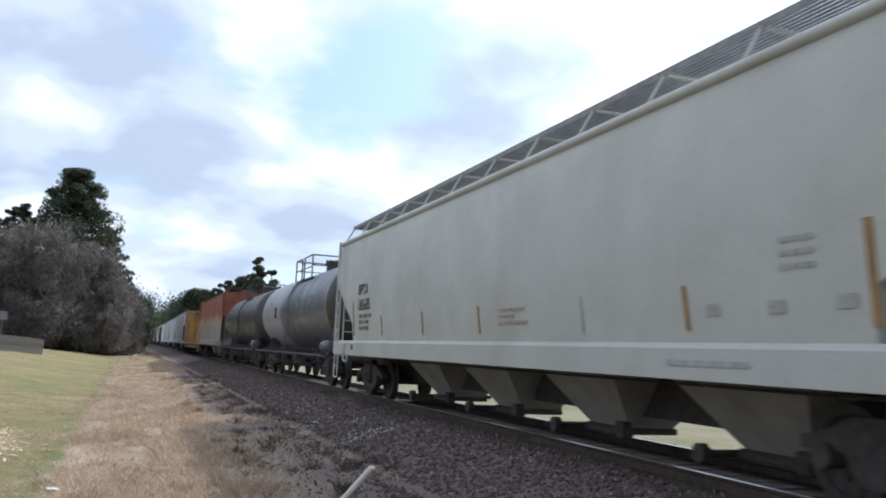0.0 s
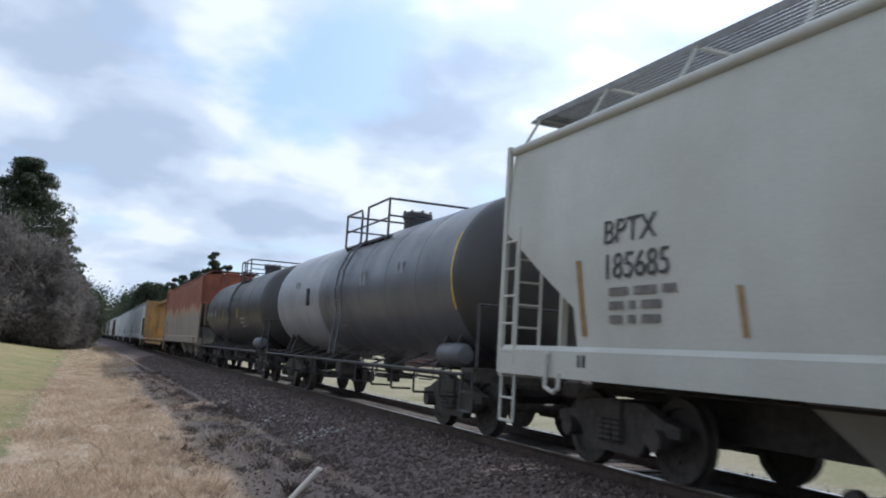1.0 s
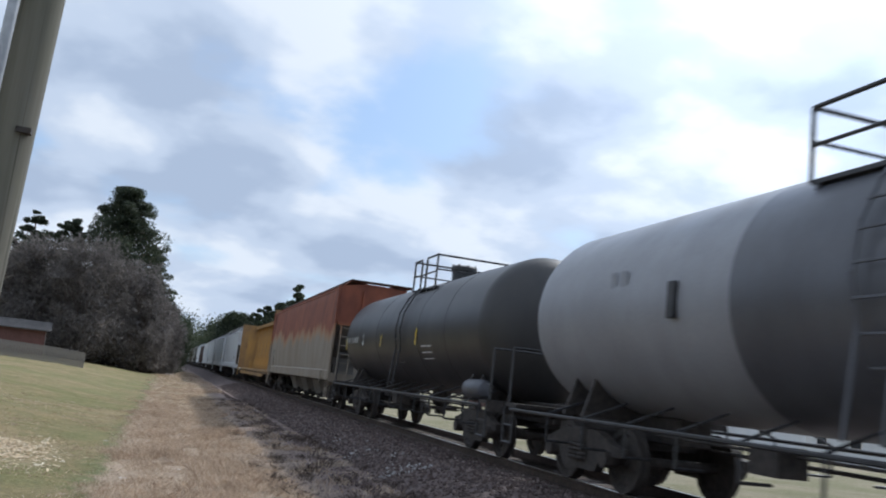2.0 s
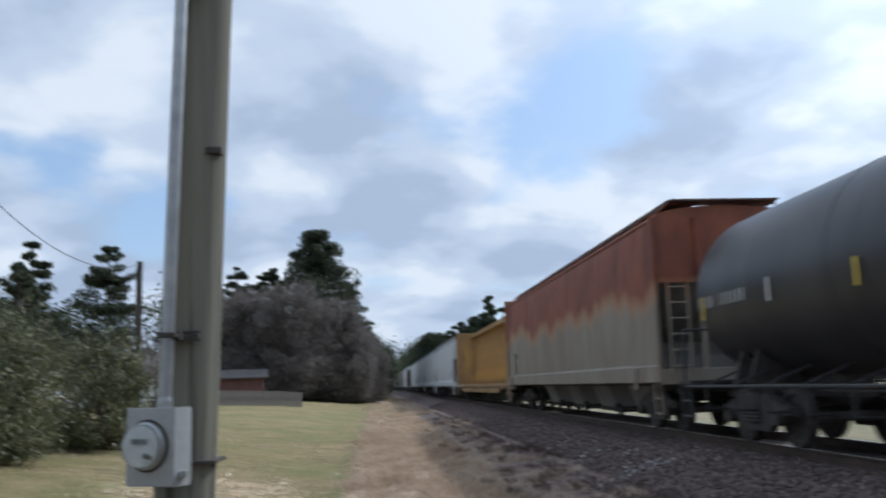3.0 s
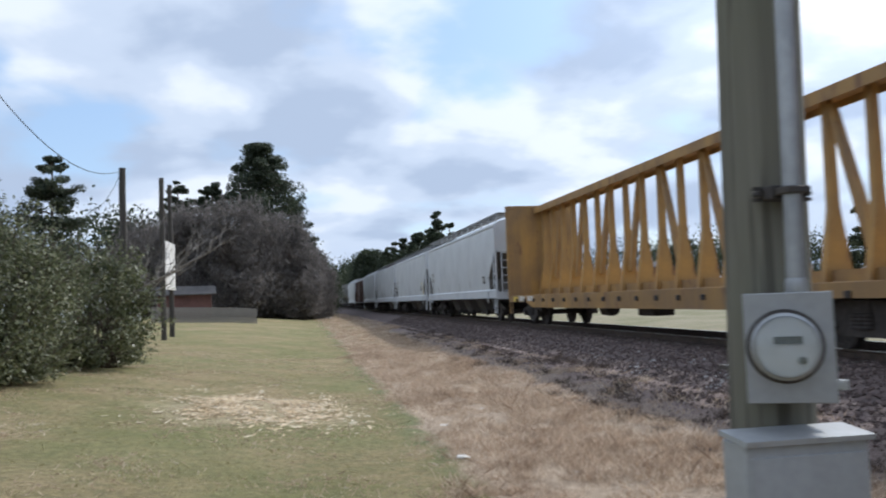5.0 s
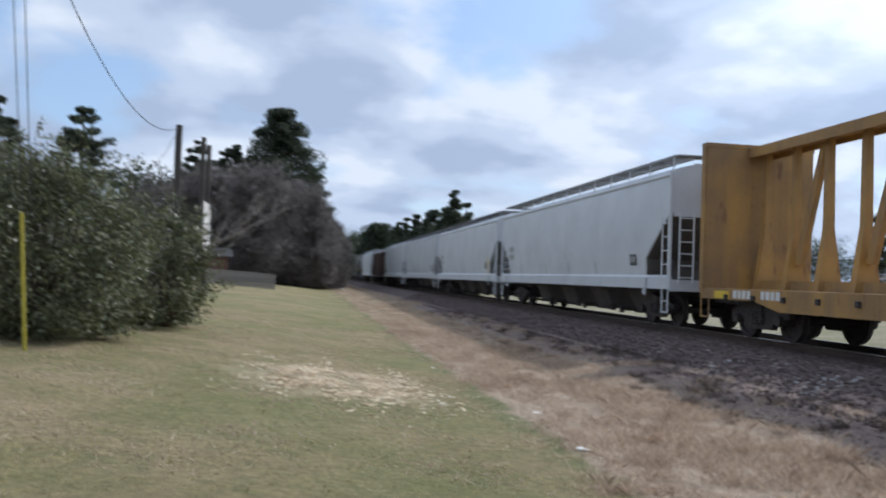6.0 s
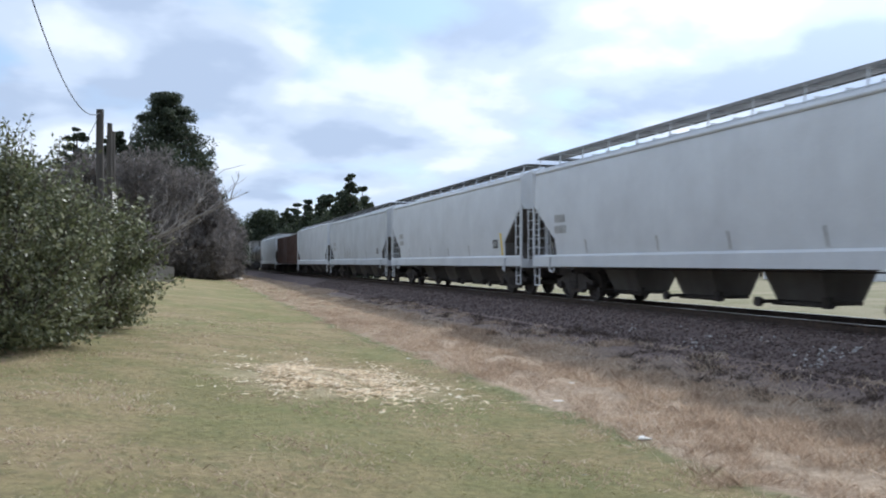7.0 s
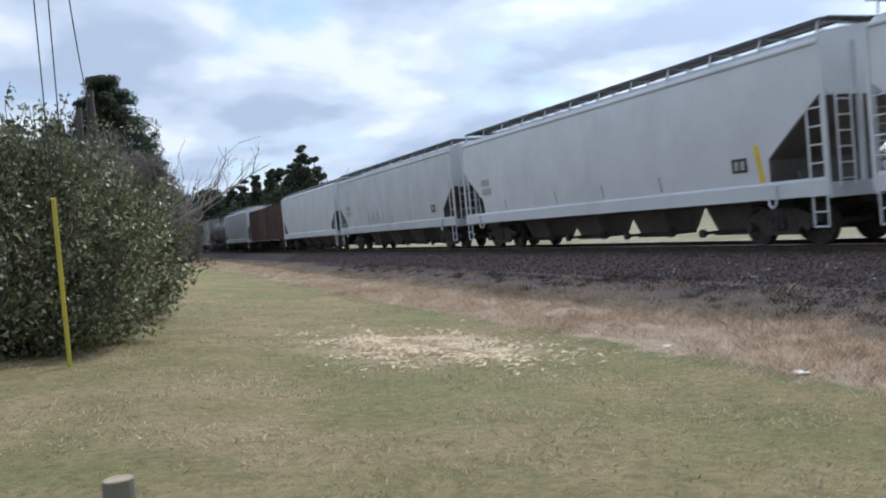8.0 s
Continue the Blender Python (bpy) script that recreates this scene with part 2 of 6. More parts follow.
def ground_material():
    """Mown grass, dry bank, gravelly verge, laid out across the line of the track."""
    m = Nodes("ground_grass")
    wander = m.math("SUBTRACT", m.noise(0.35, 6), 0.5)
    grit_at = m.math("DIVIDE", m.math("ADD", m.math("ADD", m.axis(0), m.math("MULTIPLY", wander, 1.0)), 10.0), 10.0, True)
    fine = m.ramp(m.noise(9, 6, rough=0.7), (0.28, 0.0), (0.72, 1.0))
    mid = m.ramp(m.noise(0.8, 7, rough=0.62), (0.40, 0.0), (0.62, 1.0))
    big = m.ramp(m.noise(0.12, 5), (0.35, 0.0), (0.65, 1.0))
    green = m.mix(fine, (0.080, 0.078, 0.021), (0.206, 0.186, 0.060))
    tan = m.mix(fine, (0.175, 0.128, 0.062), (0.39, 0.300, 0.160))
    lawn = m.mix(m.math("ADD", m.math("ADD", m.math("MULTIPLY", mid, 0.62), m.math("MULTIPLY", big, 0.35)), 0.18, True), green, tan)
    lawn = m.mix(m.math("MULTIPLY", m.ramp(m.noise(2.6, 5, rough=0.65), (0.52, 0.0), (0.66, 1.0)), 0.45), lawn, m.mix(fine, (0.06, 0.075, 0.022), (0.16, 0.165, 0.06)))
    lush = m.math("MULTIPLY", m.ramp(m.noise(0.22, 4, offset=(3.0, 1.5, 0)), (0.46, 0.0), (0.6, 1.0)), 0.45)
    lawn = m.mix(lush, lawn, m.mix(fine, (0.080, 0.098, 0.022), (0.20, 0.215, 0.065)))
    dry = m.mix(fine, (0.22, 0.158, 0.108), (0.54, 0.42, 0.305))
    dry = m.mix(m.math("MULTIPLY", mid, 0.5), dry, m.mix(fine, (0.15, 0.105, 0.072), (0.37, 0.275, 0.195)))
    grit = m.mix(fine, (0.110, 0.080, 0.070), (0.29, 0.217, 0.190))
    edge_at = m.math("DIVIDE", m.math("ADD", m.math("ADD", m.axis(0), m.math("MULTIPLY", m.math("SUBTRACT", m.noise(0.9, 6, rough=0.65), 0.5), 1.0)), 10.0), 10.0, True)
    along = m.math("SUBTRACT", 1.0, m.math("MULTIPLY", m.math("DIVIDE", m.math("SUBTRACT", m.axis(1), 26.0), 40.0, True), 0.6))
    near_side = m.mix(m.math("MULTIPLY", m.ramp(edge_at, (0.192, 0.0), (0.216, 1.0)), along), lawn, dry)
    near_side = m.mix(m.math("MULTIPLY", m.ramp(edge_at, (0.165, 0.0), (0.200, 1.0), (0.222, 0.0)), m.ramp(m.noise(1.1, 5), (0.36, 0.0), (0.55, 0.9))), near_side, m.mix(fine, (0.055, 0.07, 0.02), (0.17, 0.19, 0.065)))
    near_side = m.mix(m.ramp(grit_at, (0.47, 0.0), (0.60, 1.0)), near_side, grit)
    # bare straw patch
    dx = m.math("DIVIDE", m.math("ADD", m.axis(0), 10.6), 2.0)
    dy = m.math("DIVIDE", m.math("SUBTRACT", m.axis(1), 18.0), 2.6)
    reach = m.math("ADD", m.math("ADD", m.math("MULTIPLY", dx, dx), m.math("MULTIPLY", dy, dy)), m.math("MULTIPLY", m.math("SUBTRACT", m.noise(1.8, 6, rough=0.7), 0.5), 3.2))
    straw = m.mix(fine, (0.34, 0.255, 0.155), (0.80, 0.67, 0.48))
    near_side = m.mix(m.ramp(reach, (0.1, 0.45), (1.0, 0.0)), near_side, straw)
    far_at = m.math("DIVIDE", m.axis(0), 10.0, True)
    col = m.mix(m.ramp(far_at, (0.28, 0.0), (0.34, 1.0)), near_side, m.mix(fine, (0.17, 0.155, 0.145), (0.34, 0.32, 0.295)))
    col = m.mix(m.ramp(far_at, (0.55, 0.0), (0.75, 1.0)), col, m.mix(m.ramp(m.noise(0.25, 4), (0.35, 0.0), (0.65, 1.0)), m.mix(fine, (0.115, 0.115, 0.048), (0.23, 0.21, 0.105)), m.mix(fine, (0.20, 0.168, 0.105), (0.34, 0.292, 0.20))))
    m.bump(m.noise(14, 6, rough=0.75), 0.9, 0.06)
    return m.done(col, 0.95)


GROUND = ground_material()
BALLAST = rough_stuff("ballast_bed", (0.064, 0.046, 0.043), (0.160, 0.119, 0.110), 24, 1.0, 0.95)


def stone_material():
    m = Nodes("ballast_stone")
    g = m.n.new("ShaderNodeNewGeometry")
    col = m.ramp(g.outputs["Random Per Island"], (0.0, (0.060, 0.043, 0.039)), (0.85, (0.134, 0.097, 0.088)), (1.0, (0.25, 0.20, 0.182)))
    return m.done(m.mix(0.35, col, m.ramp(m.noise(30, 4), (0.3, 0.3), (0.7, 0.7)), "OVERLAY"), 0.9)


STONE = stone_material()
PALE_STONE = rough_stuff("pale_limestone", (0.26, 0.25, 0.245), (0.50, 0.48, 0.47), 20, 0.4, 0.9)


def leaf_material(name, stops, rough=0.6, through=0.40):
    m = Nodes(name)
    g = m.n.new("ShaderNodeNewGeometry")
    col = m.ramp(g.outputs["Random Per Island"], *stops)
    big = m.noise(0.5, 3)
    col = m.mix(0.5, col, m.ramp(big, (0.3, 0.3), (0.7, 0.72)), "OVERLAY")
    m.done(col, rough)
    thin = m.n.new("ShaderNodeBsdfTranslucent")
    m.ln.new(col, thin.inputs["Color"])
    both = m.n.new("ShaderNodeMixShader")
    both.inputs[0].default_value = through
    m.ln.new(m.bsdf.outputs[0], both.inputs[1])
    m.ln.new(thin.outputs[0], both.inputs[2])
    m.ln.new(both.outputs[0], m.n["Material Output"].inputs["Surface"])
    return m.mat


PINE_LEAF = leaf_material("pine_needles", ((0.0, (0.022, 0.032, 0.018)), (0.6, (0.050, 0.066, 0.037)), (1.0, (0.098, 0.112, 0.066))))
BUSH_LEAF = leaf_material("bush_leaves", ((0.0, (0.055, 0.064, 0.027)), (0.6, (0.145, 0.158, 0.078)), (0.92, (0.25, 0.26, 0.155)), (1.0, (0.46, 0.45, 0.34))), 0.4)
THICKET = leaf_material("thicket_twigs", ((0.0, (0.095, 0.086, 0.080)), (0.6, (0.19, 0.17, 0.158)), (1.0, (0.30, 0.272, 0.252))), 0.85)
WOOD_LEAF = leaf_material("far_wood_leaves", ((0.0, (0.022, 0.034, 0.017)), (0.6, (0.046, 0.062, 0.032)), (1.0, (0.085, 0.10, 0.055))), 0.7)
DRY_BLADE = leaf_material("dry_grass_blades", ((0.0, (0.30, 0.212, 0.152)), (0.6, (0.58, 0.455, 0.34)), (1.0, (0.80, 0.68, 0.54))), 0.85)
LAWN_BLADE = leaf_material("lawn_blades", ((0.0, (0.11, 0.105, 0.031)), (0.5, (0.25, 0.214, 0.080)), (1.0, (0.52, 0.43, 0.245))), 0.85)
EDGE_BLADE = leaf_material("edge_weeds", ((0.0, (0.05, 0.065, 0.02)), (0.6, (0.12, 0.14, 0.045)), (1.0, (0.26, 0.26, 0.11))), 0.8)
WEED_BLADE = leaf_material("weed_stems", ((0.0, (0.05, 0.035, 0.03)), (0.6, (0.10, 0.075, 0.06)), (1.0, (0.17, 0.13, 0.10))), 0.85)
CHIP = leaf_material("pale_chips", ((0.0, (0.40, 0.30, 0.18)), (0.5, (0.80, 0.66, 0.46)), (1.0, (0.90, 0.82, 0.66))), 0.85)
BARK = rough_stuff("bark", (0.05, 0.04, 0.032), (0.14, 0.11, 0.09), 9, 0.8, 0.95, 0, (1, 1, 0.25))
GREY_TWIG = rough_stuff("bare_grey_branch", (0.20, 0.175, 0.15), (0.34, 0.31, 0.28), 9, 0.3, 0.9)


def pole_wood():
    m = Nodes("weathered_pole_wood")
    grain = m.noise(9, 6, (1, 1, 0.035), 0.65)
    crack = m.ramp(m.noise(24, 3, (1, 1, 0.02), offset=(2, 2, 0)), (0.36, 0.0), (0.44, 1.0))
    col = m.mix(m.ramp(grain, (0.3, 0.0), (0.7, 1.0)), (0.105, 0.098, 0.080), (0.235, 0.222, 0.185))
    col = m.mix(m.math("MULTIPLY", m.ramp(m.noise(1.2, 4), (0.4, 0.0), (0.7, 1.0)), 0.5), col, (0.15, 0.155, 0.10))
    col = m.mix(m.math("MULTIPLY", m.math("SUBTRACT", 1.0, crack), 0.7), col, (0.05, 0.045, 0.035))
    m.bump(grain, 0.5, 0.01)
    return m.done(col, 0.9)


POLE_WOOD = pole_wood()
CUT_WOOD = rough_stuff("sawn_wood", (0.25, 0.19, 0.13), (0.46, 0.37, 0.27), 14, 0.4, 0.9)
DARK_POLE = rough_stuff("dark_pole_wood", (0.035, 0.03, 0.026), (0.085, 0.075, 0.065), 8, 0.5, 0.9, 0, (1, 1, 0.05))
SIGN_WHITE = paint("sign_white", (0.72, 0.70, 0.66), (0.45, 0.40, 0.34), 0.4, 0.4, 0.5)
HOUSE_WHITE = paint("house_siding_white", (0.72, 0.73, 0.74), (0.5, 0.5, 0.5), 0.25, 0.2, 0.6)
HOUSE_BRICK = rough_stuff("house_brick", (0.10, 0.048, 0.042), (0.17, 0.082, 0.068), 9, 0.3, 0.85)
SHINGLE = rough_stuff("roof_shingle", (0.065, 0.06, 0.06), (0.125, 0.115, 0.11), 14, 0.4, 0.9)
FENCE_WOOD = rough_stuff("grey_fence_wood", (0.16, 0.145, 0.13), (0.30, 0.275, 0.25), 8, 0.4, 0.9, 0, (1, 1, 0.08))
YELLOW_TUBE = paint("yellow_guy_guard", (0.55, 0.47, 0.06), (0.32, 0.27, 0.08), 0.4, 0.3, 0.5)


def glass_material(name, tint, rough=0.05):
    m = Nodes(name)
    m.put(m.bsdf.inputs["Transmission Weight"], 1.0)
    return m.done(tint, rough)


METER_GLASS = glass_material("meter_glass", (0.92, 0.95, 0.95))
WINDOW_DARK = rough_stuff("dark_window_glass", (0.03, 0.035, 0.04), (0.05, 0.055, 0.06), 3, 0.0, 0.08)
DIAL = rough_stuff("meter_dial", (0.50, 0.51, 0.50), (0.62, 0.63, 0.62), 12, 0.0, 0.5)
LCD = rough_stuff("meter_display", (0.10, 0.11, 0.10), (0.15, 0.16, 0.15), 12, 0.0, 0.3)

# ---- building helpers ----


def part(name, bm, material, parent=None, label="", smooth=False):
    """Link a bmesh as one mesh object, under a thing or a part."""
    me = bpy.data.meshes.new(name)
    bm.to_mesh(me)
    bm.free()
    me.materials.append(material)
    if smooth:
        for p in me.polygons:
            p.use_smooth = True
        me.set_sharp_from_angle(angle=radians(38))
    ob = new(name, me)
    ob.parent = parent
    if label:
        tagged(ob, label)
    return ob


def from_arrays(name, verts, faces, material, parent=None):
    me = bpy.data.meshes.new(name)
    me.from_pydata(verts.tolist() if isinstance(verts, np.ndarray) else verts, [], faces.tolist() if isinstance(faces, np.ndarray) else faces)
    me.materials.append(material)
    ob = new(name, me)
    ob.parent = parent
    return ob


def again(ob, parent, m):
    """The same mesh once more as a part of its own."""
    c = bpy.data.objects.new(ob.name, ob.data)
    scene.collection.objects.link(c)
    c.parent = parent
    c.matrix_basis = m
    return c


def thing(name, label, category, group="", place=(0, 0, 0), kind=""):
    ob = new(name)
    ob.location = place
    return tagged(ob, label, category, group, kind)


def box(bm, x0, x1, y0, y1, z0, z1, bevel=0.0):
    vs = [bm.verts.new(c) for c in ((x0, y0, z0), (x1, y0, z0), (x1, y1, z0), (x0, y1, z0), (x0, y0, z1), (x1, y0, z1), (x1, y1, z1), (x0, y1, z1))]
    fs = [bm.faces.new([vs[i] for i in q]) for q in ((3, 2, 1, 0), (4, 5, 6, 7), (0, 1, 5, 4), (1, 2, 6, 5), (2, 3, 7, 6), (3, 0, 4, 7))]
    if bevel > 0:
        bmesh.ops.bevel(bm, geom=list({e for f in fs for e in f.edges}), offset=bevel, segments=1, affect="EDGES")
    return bm


def tube(bm, a, b, r0, r1=None, seg=10, caps=True):
    """A round bar from a to b."""
    a, b = Vector(a), Vector(b)
    r1 = r0 if r1 is None else r1
    d = (b - a).normalized()
    u = d.cross(Vector((0, 0, 1)) if abs(d.z) < 0.9 else Vector((1, 0, 0))).normalized()
    w = d.cross(u)
    rings = [[bm.verts.new(p + (u * cos(2 * pi * k / seg) + w * sin(2 * pi * k / seg)) * r) for k in range(seg)] for p, r in ((a, r0), (b, r1))]
    for k in range(seg):
        bm.faces.new((rings[0][k], rings[0][(k + 1) % seg], rings[1][(k + 1) % seg], rings[1][k]))
    if caps:
        bm.faces.new(rings[0][::-1])
        bm.faces.new(rings[1])
    return bm


def pipe(bm, pts, r, seg=8):
    for a, b in zip(pts, pts[1:]):
        tube(bm, a, b, r, seg=seg)
    return bm


def loft(bm, rings, close=True, caps=True):
    """Skin a row of rings, each a list of points."""
    vr = [[bm.verts.new(p) for p in ring] for ring in rings]
    n = len(vr[0])
    for a, b in zip(vr, vr[1:]):
        for k in range(n if close else n - 1):
            bm.faces.new((a[k], a[(k + 1) % n], b[(k + 1) % n], b[k]))
    if caps:
        bm.faces.new(vr[0][::-1])
        bm.faces.new(vr[-1])
    bmesh.ops.recalc_face_normals(bm, faces=bm.faces[:])
    return bm


def prism(bm, outline, axis, lo, hi):
    """Extrude an outline (pairs) along x, y or z."""
    def at(p, q, d):
        return {"x": (d, p, q), "y": (p, d, q), "z": (p, q, d)}[axis]
    return loft(bm, [[at(p, q, lo) for p, q in outline], [at(p, q, hi) for p, q in outline]])


def spin(bm, profile, axis, centre, seg=24):
    """A body of revolution: profile of (radius, along)."""
    cx, cy, cz = centre
    rings = []
    for r, s in profile:
        ring = []
        for k in range(seg):
            c, d = r * cos(2 * pi * k / seg), r * sin(2 * pi * k / seg)
            ring.append({"x": (cx + s, cy + c, cz + d), "y": (cx + c, cy + s, cz + d), "z": (cx + c, cy + d, cz + s)}[axis])
        rings.append(ring)
    return loft(bm, rings)


def B():
    return bmesh.new()


# ---- ground and track ----
GX = [-600, -60, -30, -20, -15, -11.6, -9.6, -7.5, -6.0, -4.8, -3.6, -2.4, 2.4, 4, 6, 12, 40, 120, 600]
GZ = [1.0, 0.5, 0.15, -0.08, -0.30, -0.63, -0.86, -0.94, -0.88, -0.76, -0.62, -0.52, -0.52, -0.7, -0.95, -0.8, -0.6, -0.3, 0.5]


def ground_z(x, y):
    return float(np.interp(x, GX, GZ)) + 0.3 * min(max((y - 30) / 60, 0), 1) * (0 if x > -3.5 else min((-3.5 - x) / 3, 1))


def surf(x, y):
    """Ground with its small relief: soft bumps, and matted mounds on the dry bank."""
    z = ground_z(x, y)
    if 3.4 < abs(x) < 40:
        z += 0.05 * noise.noise((x * 0.7, y * 0.7, 0.3)) + 0.025 * noise.noise((x * 2.6, y * 2.6, 4.1))
        if -8.6 < x < -3.8:
            z += 0.075 * min(1, (x + 8.6) / 0.9, (-3.8 - x) / 0.6) * max(noise.noise((x * 1.7, y * 1.5, 9.0)) + 0.25, 0)
    return z


def build_ground():
    xs = np.concatenate([np.linspace(-600, -40, 14), np.linspace(-38, -20, 13), np.linspace(-19.5, -9, 34), np.linspace(-8.8, -3.4, 30), np.linspace(-3.2, 12, 40), np.linspace(14, 60, 18), np.linspace(80, 600, 10)])
    ys = np.concatenate([np.linspace(-120, -10, 10), np.linspace(-8, 45, 200), np.linspace(46, 140, 64), np.linspace(160, 1500, 24)])
    verts = []
    for y in ys:
        for x in xs:
            z = surf(x, y)
            verts.append((x, y, z))
    nx = len(xs)
    faces = [(j * nx + i, j * nx + i + 1, (j + 1) * nx + i + 1, (j + 1) * nx + i) for j in range(len(ys) - 1) for i in range(nx - 1)]
    ob = from_arrays("ground", verts, faces, GROUND)
    for p in ob.data.polygons:
        p.use_smooth = True
    tagged(ob, "mown lawn and dry grass verge beside a railway", "ground", kind="structure")


build_ground()


def build_track():
    y0, y1 = -60, 900
    bm = B()
    prism(bm, [(-3.5, -0.72), (-2.9, -0.50), (-1.9, -0.19), (-1.4, -0.17), (1.4, -0.17), (1.9, -0.19), (2.9, -0.50), (3.5, -0.72)], "y", y0, y1)
    bed = part("ballast_bed", bm, BALLAST)
    tagged(bed, "dark purplish crushed stone railway ballast", "ballast", kind="structure")
    for side in (-1, 1):
        bm = B()
        c = side * 0.755
        prism(bm, [(c - 0.07, -0.17), (c + 0.07, -0.17), (c + 0.07, -0.158), (c + 0.012, -0.14), (c + 0.01, -0.045), (c + 0.036, -0.03), (c + 0.036, -0.004), (c - 0.036, -0.004), (c - 0.036, -0.03), (c - 0.01, -0.045), (c - 0.012, -0.14), (c - 0.07, -0.158)], "y", y0, y1)
        rail = part("rail", bm, RAIL_STEEL)
        tagged(rail, "rusty brown steel rail with a polished head", "rail", "rails of the track", "structure")
        bm = B()
        box(bm, c - 0.03, c + 0.03, y0, y1, -0.004, 0.0)
        part("rail_head", bm, RAIL_SHINE, rail, "bright worn running surface")
    bm = B()
    box(bm, -1.3, 1.3, -0.11, 0.11, -0.35, -0.155, 0.012)
    base = part("railway_tie", bm, TIE_WOOD)
    tagged(base, "dark creosoted wooden tie under the rails", "railway tie", "ties of the track", "structure")
    base.location = (0, -6, 0)
    for k in range(1, 200):
        t = again(base, None, pose(random.uniform(-0.05, 0.05), -6 + 0.52 * k, random.uniform(-0.01, 0.006), 0, 0, random.uniform(-1, 1)))
        tagged(t, base["label"], base["category"], base["group"], "structure")


build_track()

# ---- the train ----
V = 13.169  # metres a second, towards the camera's end of the line
WHEEL_R = 0.457
CARS = []  # (empty, place of its leading end along the train)
WHEELS = []  # (wheelset, place)


def wheelset_mesh():
    bm = B()
    for s in (-1, 1):
        x = s * 0.755
        prof = [(0.02, -0.05), (0.10, -0.055), (0.12, -0.02), (0.34, -0.02), (0.37, -0.065), (WHEEL_R, -0.065), (WHEEL_R + 0.001, 0.04), (WHEEL_R + 0.026, 0.05), (WHEEL_R + 0.026, 0.072), (0.37, 0.072), (0.33, 0.02), (0.12, 0.03), (0.02, 0.03)]
        spin(bm, [(r, a * -s) for r, a in prof], "x", (x, 0, 0), 22)
        # holes that show the turning
        for k in range(5):
            a = 2 * pi * k / 5
            tube(bm, (x + s * 0.018, 0.23 * cos(a), 0.23 * sin(a)), (x + s * 0.034, 0.23 * cos(a), 0.23 * sin(a)), 0.035, seg=6)
    tube(bm, (-0.98, 0, 0), (0.98, 0, 0), 0.08, seg=10)
    me = bpy.data.meshes.new("wheelset")
    bm.to_mesh(me)
    bm.free()
    me.materials.append(DARK_IRON)
    for p in me.polygons:
        p.use_smooth = True
    me.set_sharp_from_angle(angle=radians(35))
    return me


WHEELSET = wheelset_mesh()


def truck_mesh():
    """Two cast side frames and a bolster."""
    bm = B()
    for s in (-1, 1):
        x0, x1 = s * 1.0 - 0.07, s * 1.0 + 0.07
        top = [(-1.22, 0.50), (-1.22, 0.62), (-0.98, 0.66), (-0.55, 0.82), (0.55, 0.82), (0.98, 0.66), (1.22, 0.62), (1.22, 0.50), (0.72, 0.50), (0.52, 0.24), (-0.52, 0.24), (-0.72, 0.50)]
        prism(bm, top, "x", x0, x1)
        for y in (-0.89, 0.89):
            tube(bm, (s * 0.95, y, 0.457), (s * 1.16, y, 0.457), 0.12, seg=12)
        for y in (-0.16, 0, 0.16):
            spin(bm, [(0.07, 0.0), (0.085, 0.03), (0.07, 0.06), (0.085, 0.09), (0.07, 0.12), (0.085, 0.15), (0.07, 0.18), (0.085, 0.21), (0.07, 0.24)], "z", (s * 1.085, y, 0.36), 8)
    box(bm, -1.12, 1.12, -0.2, 0.2, 0.60, 0.84, 0.02)
    box(bm, -0.8, 0.8, -0.62, -0.52, 0.38, 0.50)
    box(bm, -0.8, 0.8, 0.52, 0.62, 0.38, 0.50)
    me = bpy.data.meshes.new("truck_frame")
    bm.to_mesh(me)
    bm.free()
    me.materials.append(DARK_IRON)
    return me


TRUCK = truck_mesh()


def add_trucks(car, length, inset, turning=True):
    for y in (inset, length - inset):
        tr = new("truck_frame", TRUCK)
        tr.parent, tr.location = car, (0, y, 0)
        tagged(tr, "black cast steel truck side frames with springs")
        for dy in (-0.89, 0.89):
            w = new("wheelset", WHEELSET)
            w.parent, w.location = tr, (0, dy, WHEEL_R)
            if turning:
                WHEELS.append((w, (0, dy, WHEEL_R)))


def add_couplers(car, length):
    for y, d in ((0, -1), (length, 1)):
        bm = B()
        box(bm, -0.11, 0.11, min(y + d * 0.48, y - d * 0.4), max(y + d * 0.48, y - d * 0.4), 0.72, 0.95, 0.02)
        box(bm, -0.17, 0.17, min(y + d * 0.32, y + d * 0.60), max(y + d * 0.32, y + d * 0.60), 0.70, 0.99, 0.05)
        part("coupler", bm, DARK_IRON, car)
        bm = B()
        pipe(bm, [(0.35, y, 0.8), (0.38, y + d * 0.25, 0.5), (0.3, y + d * 0.5, 0.42)], 0.025, 6)
        part("brake_hose", bm, BLACK_PIPE, car)


def add_rungs(rails, bm, material, heights):
    rung = part("rung", bm, material, rails)
    rung.location = (0, 0, heights[0])
    for z in heights[1:]:
        again(rung, rails, pose(0, 0, z))


def ladder(car, x, y0, y1, z0, z1, material, n=5, name="ladder"):
    bm = B()
    for y in (y0, y1):
        tube(bm, (x, y, z0), (x, y, z1), 0.024, seg=6)
    rails = part(name, bm, material, car)
    bm = B()
    tube(bm, (x, y0, 0), (x, y1, 0), 0.018, seg=6)
    add_rungs(rails, bm, material, [z0 + (z1 - z0) * (k + 0.5) / n for k in range(n)])
    return rails


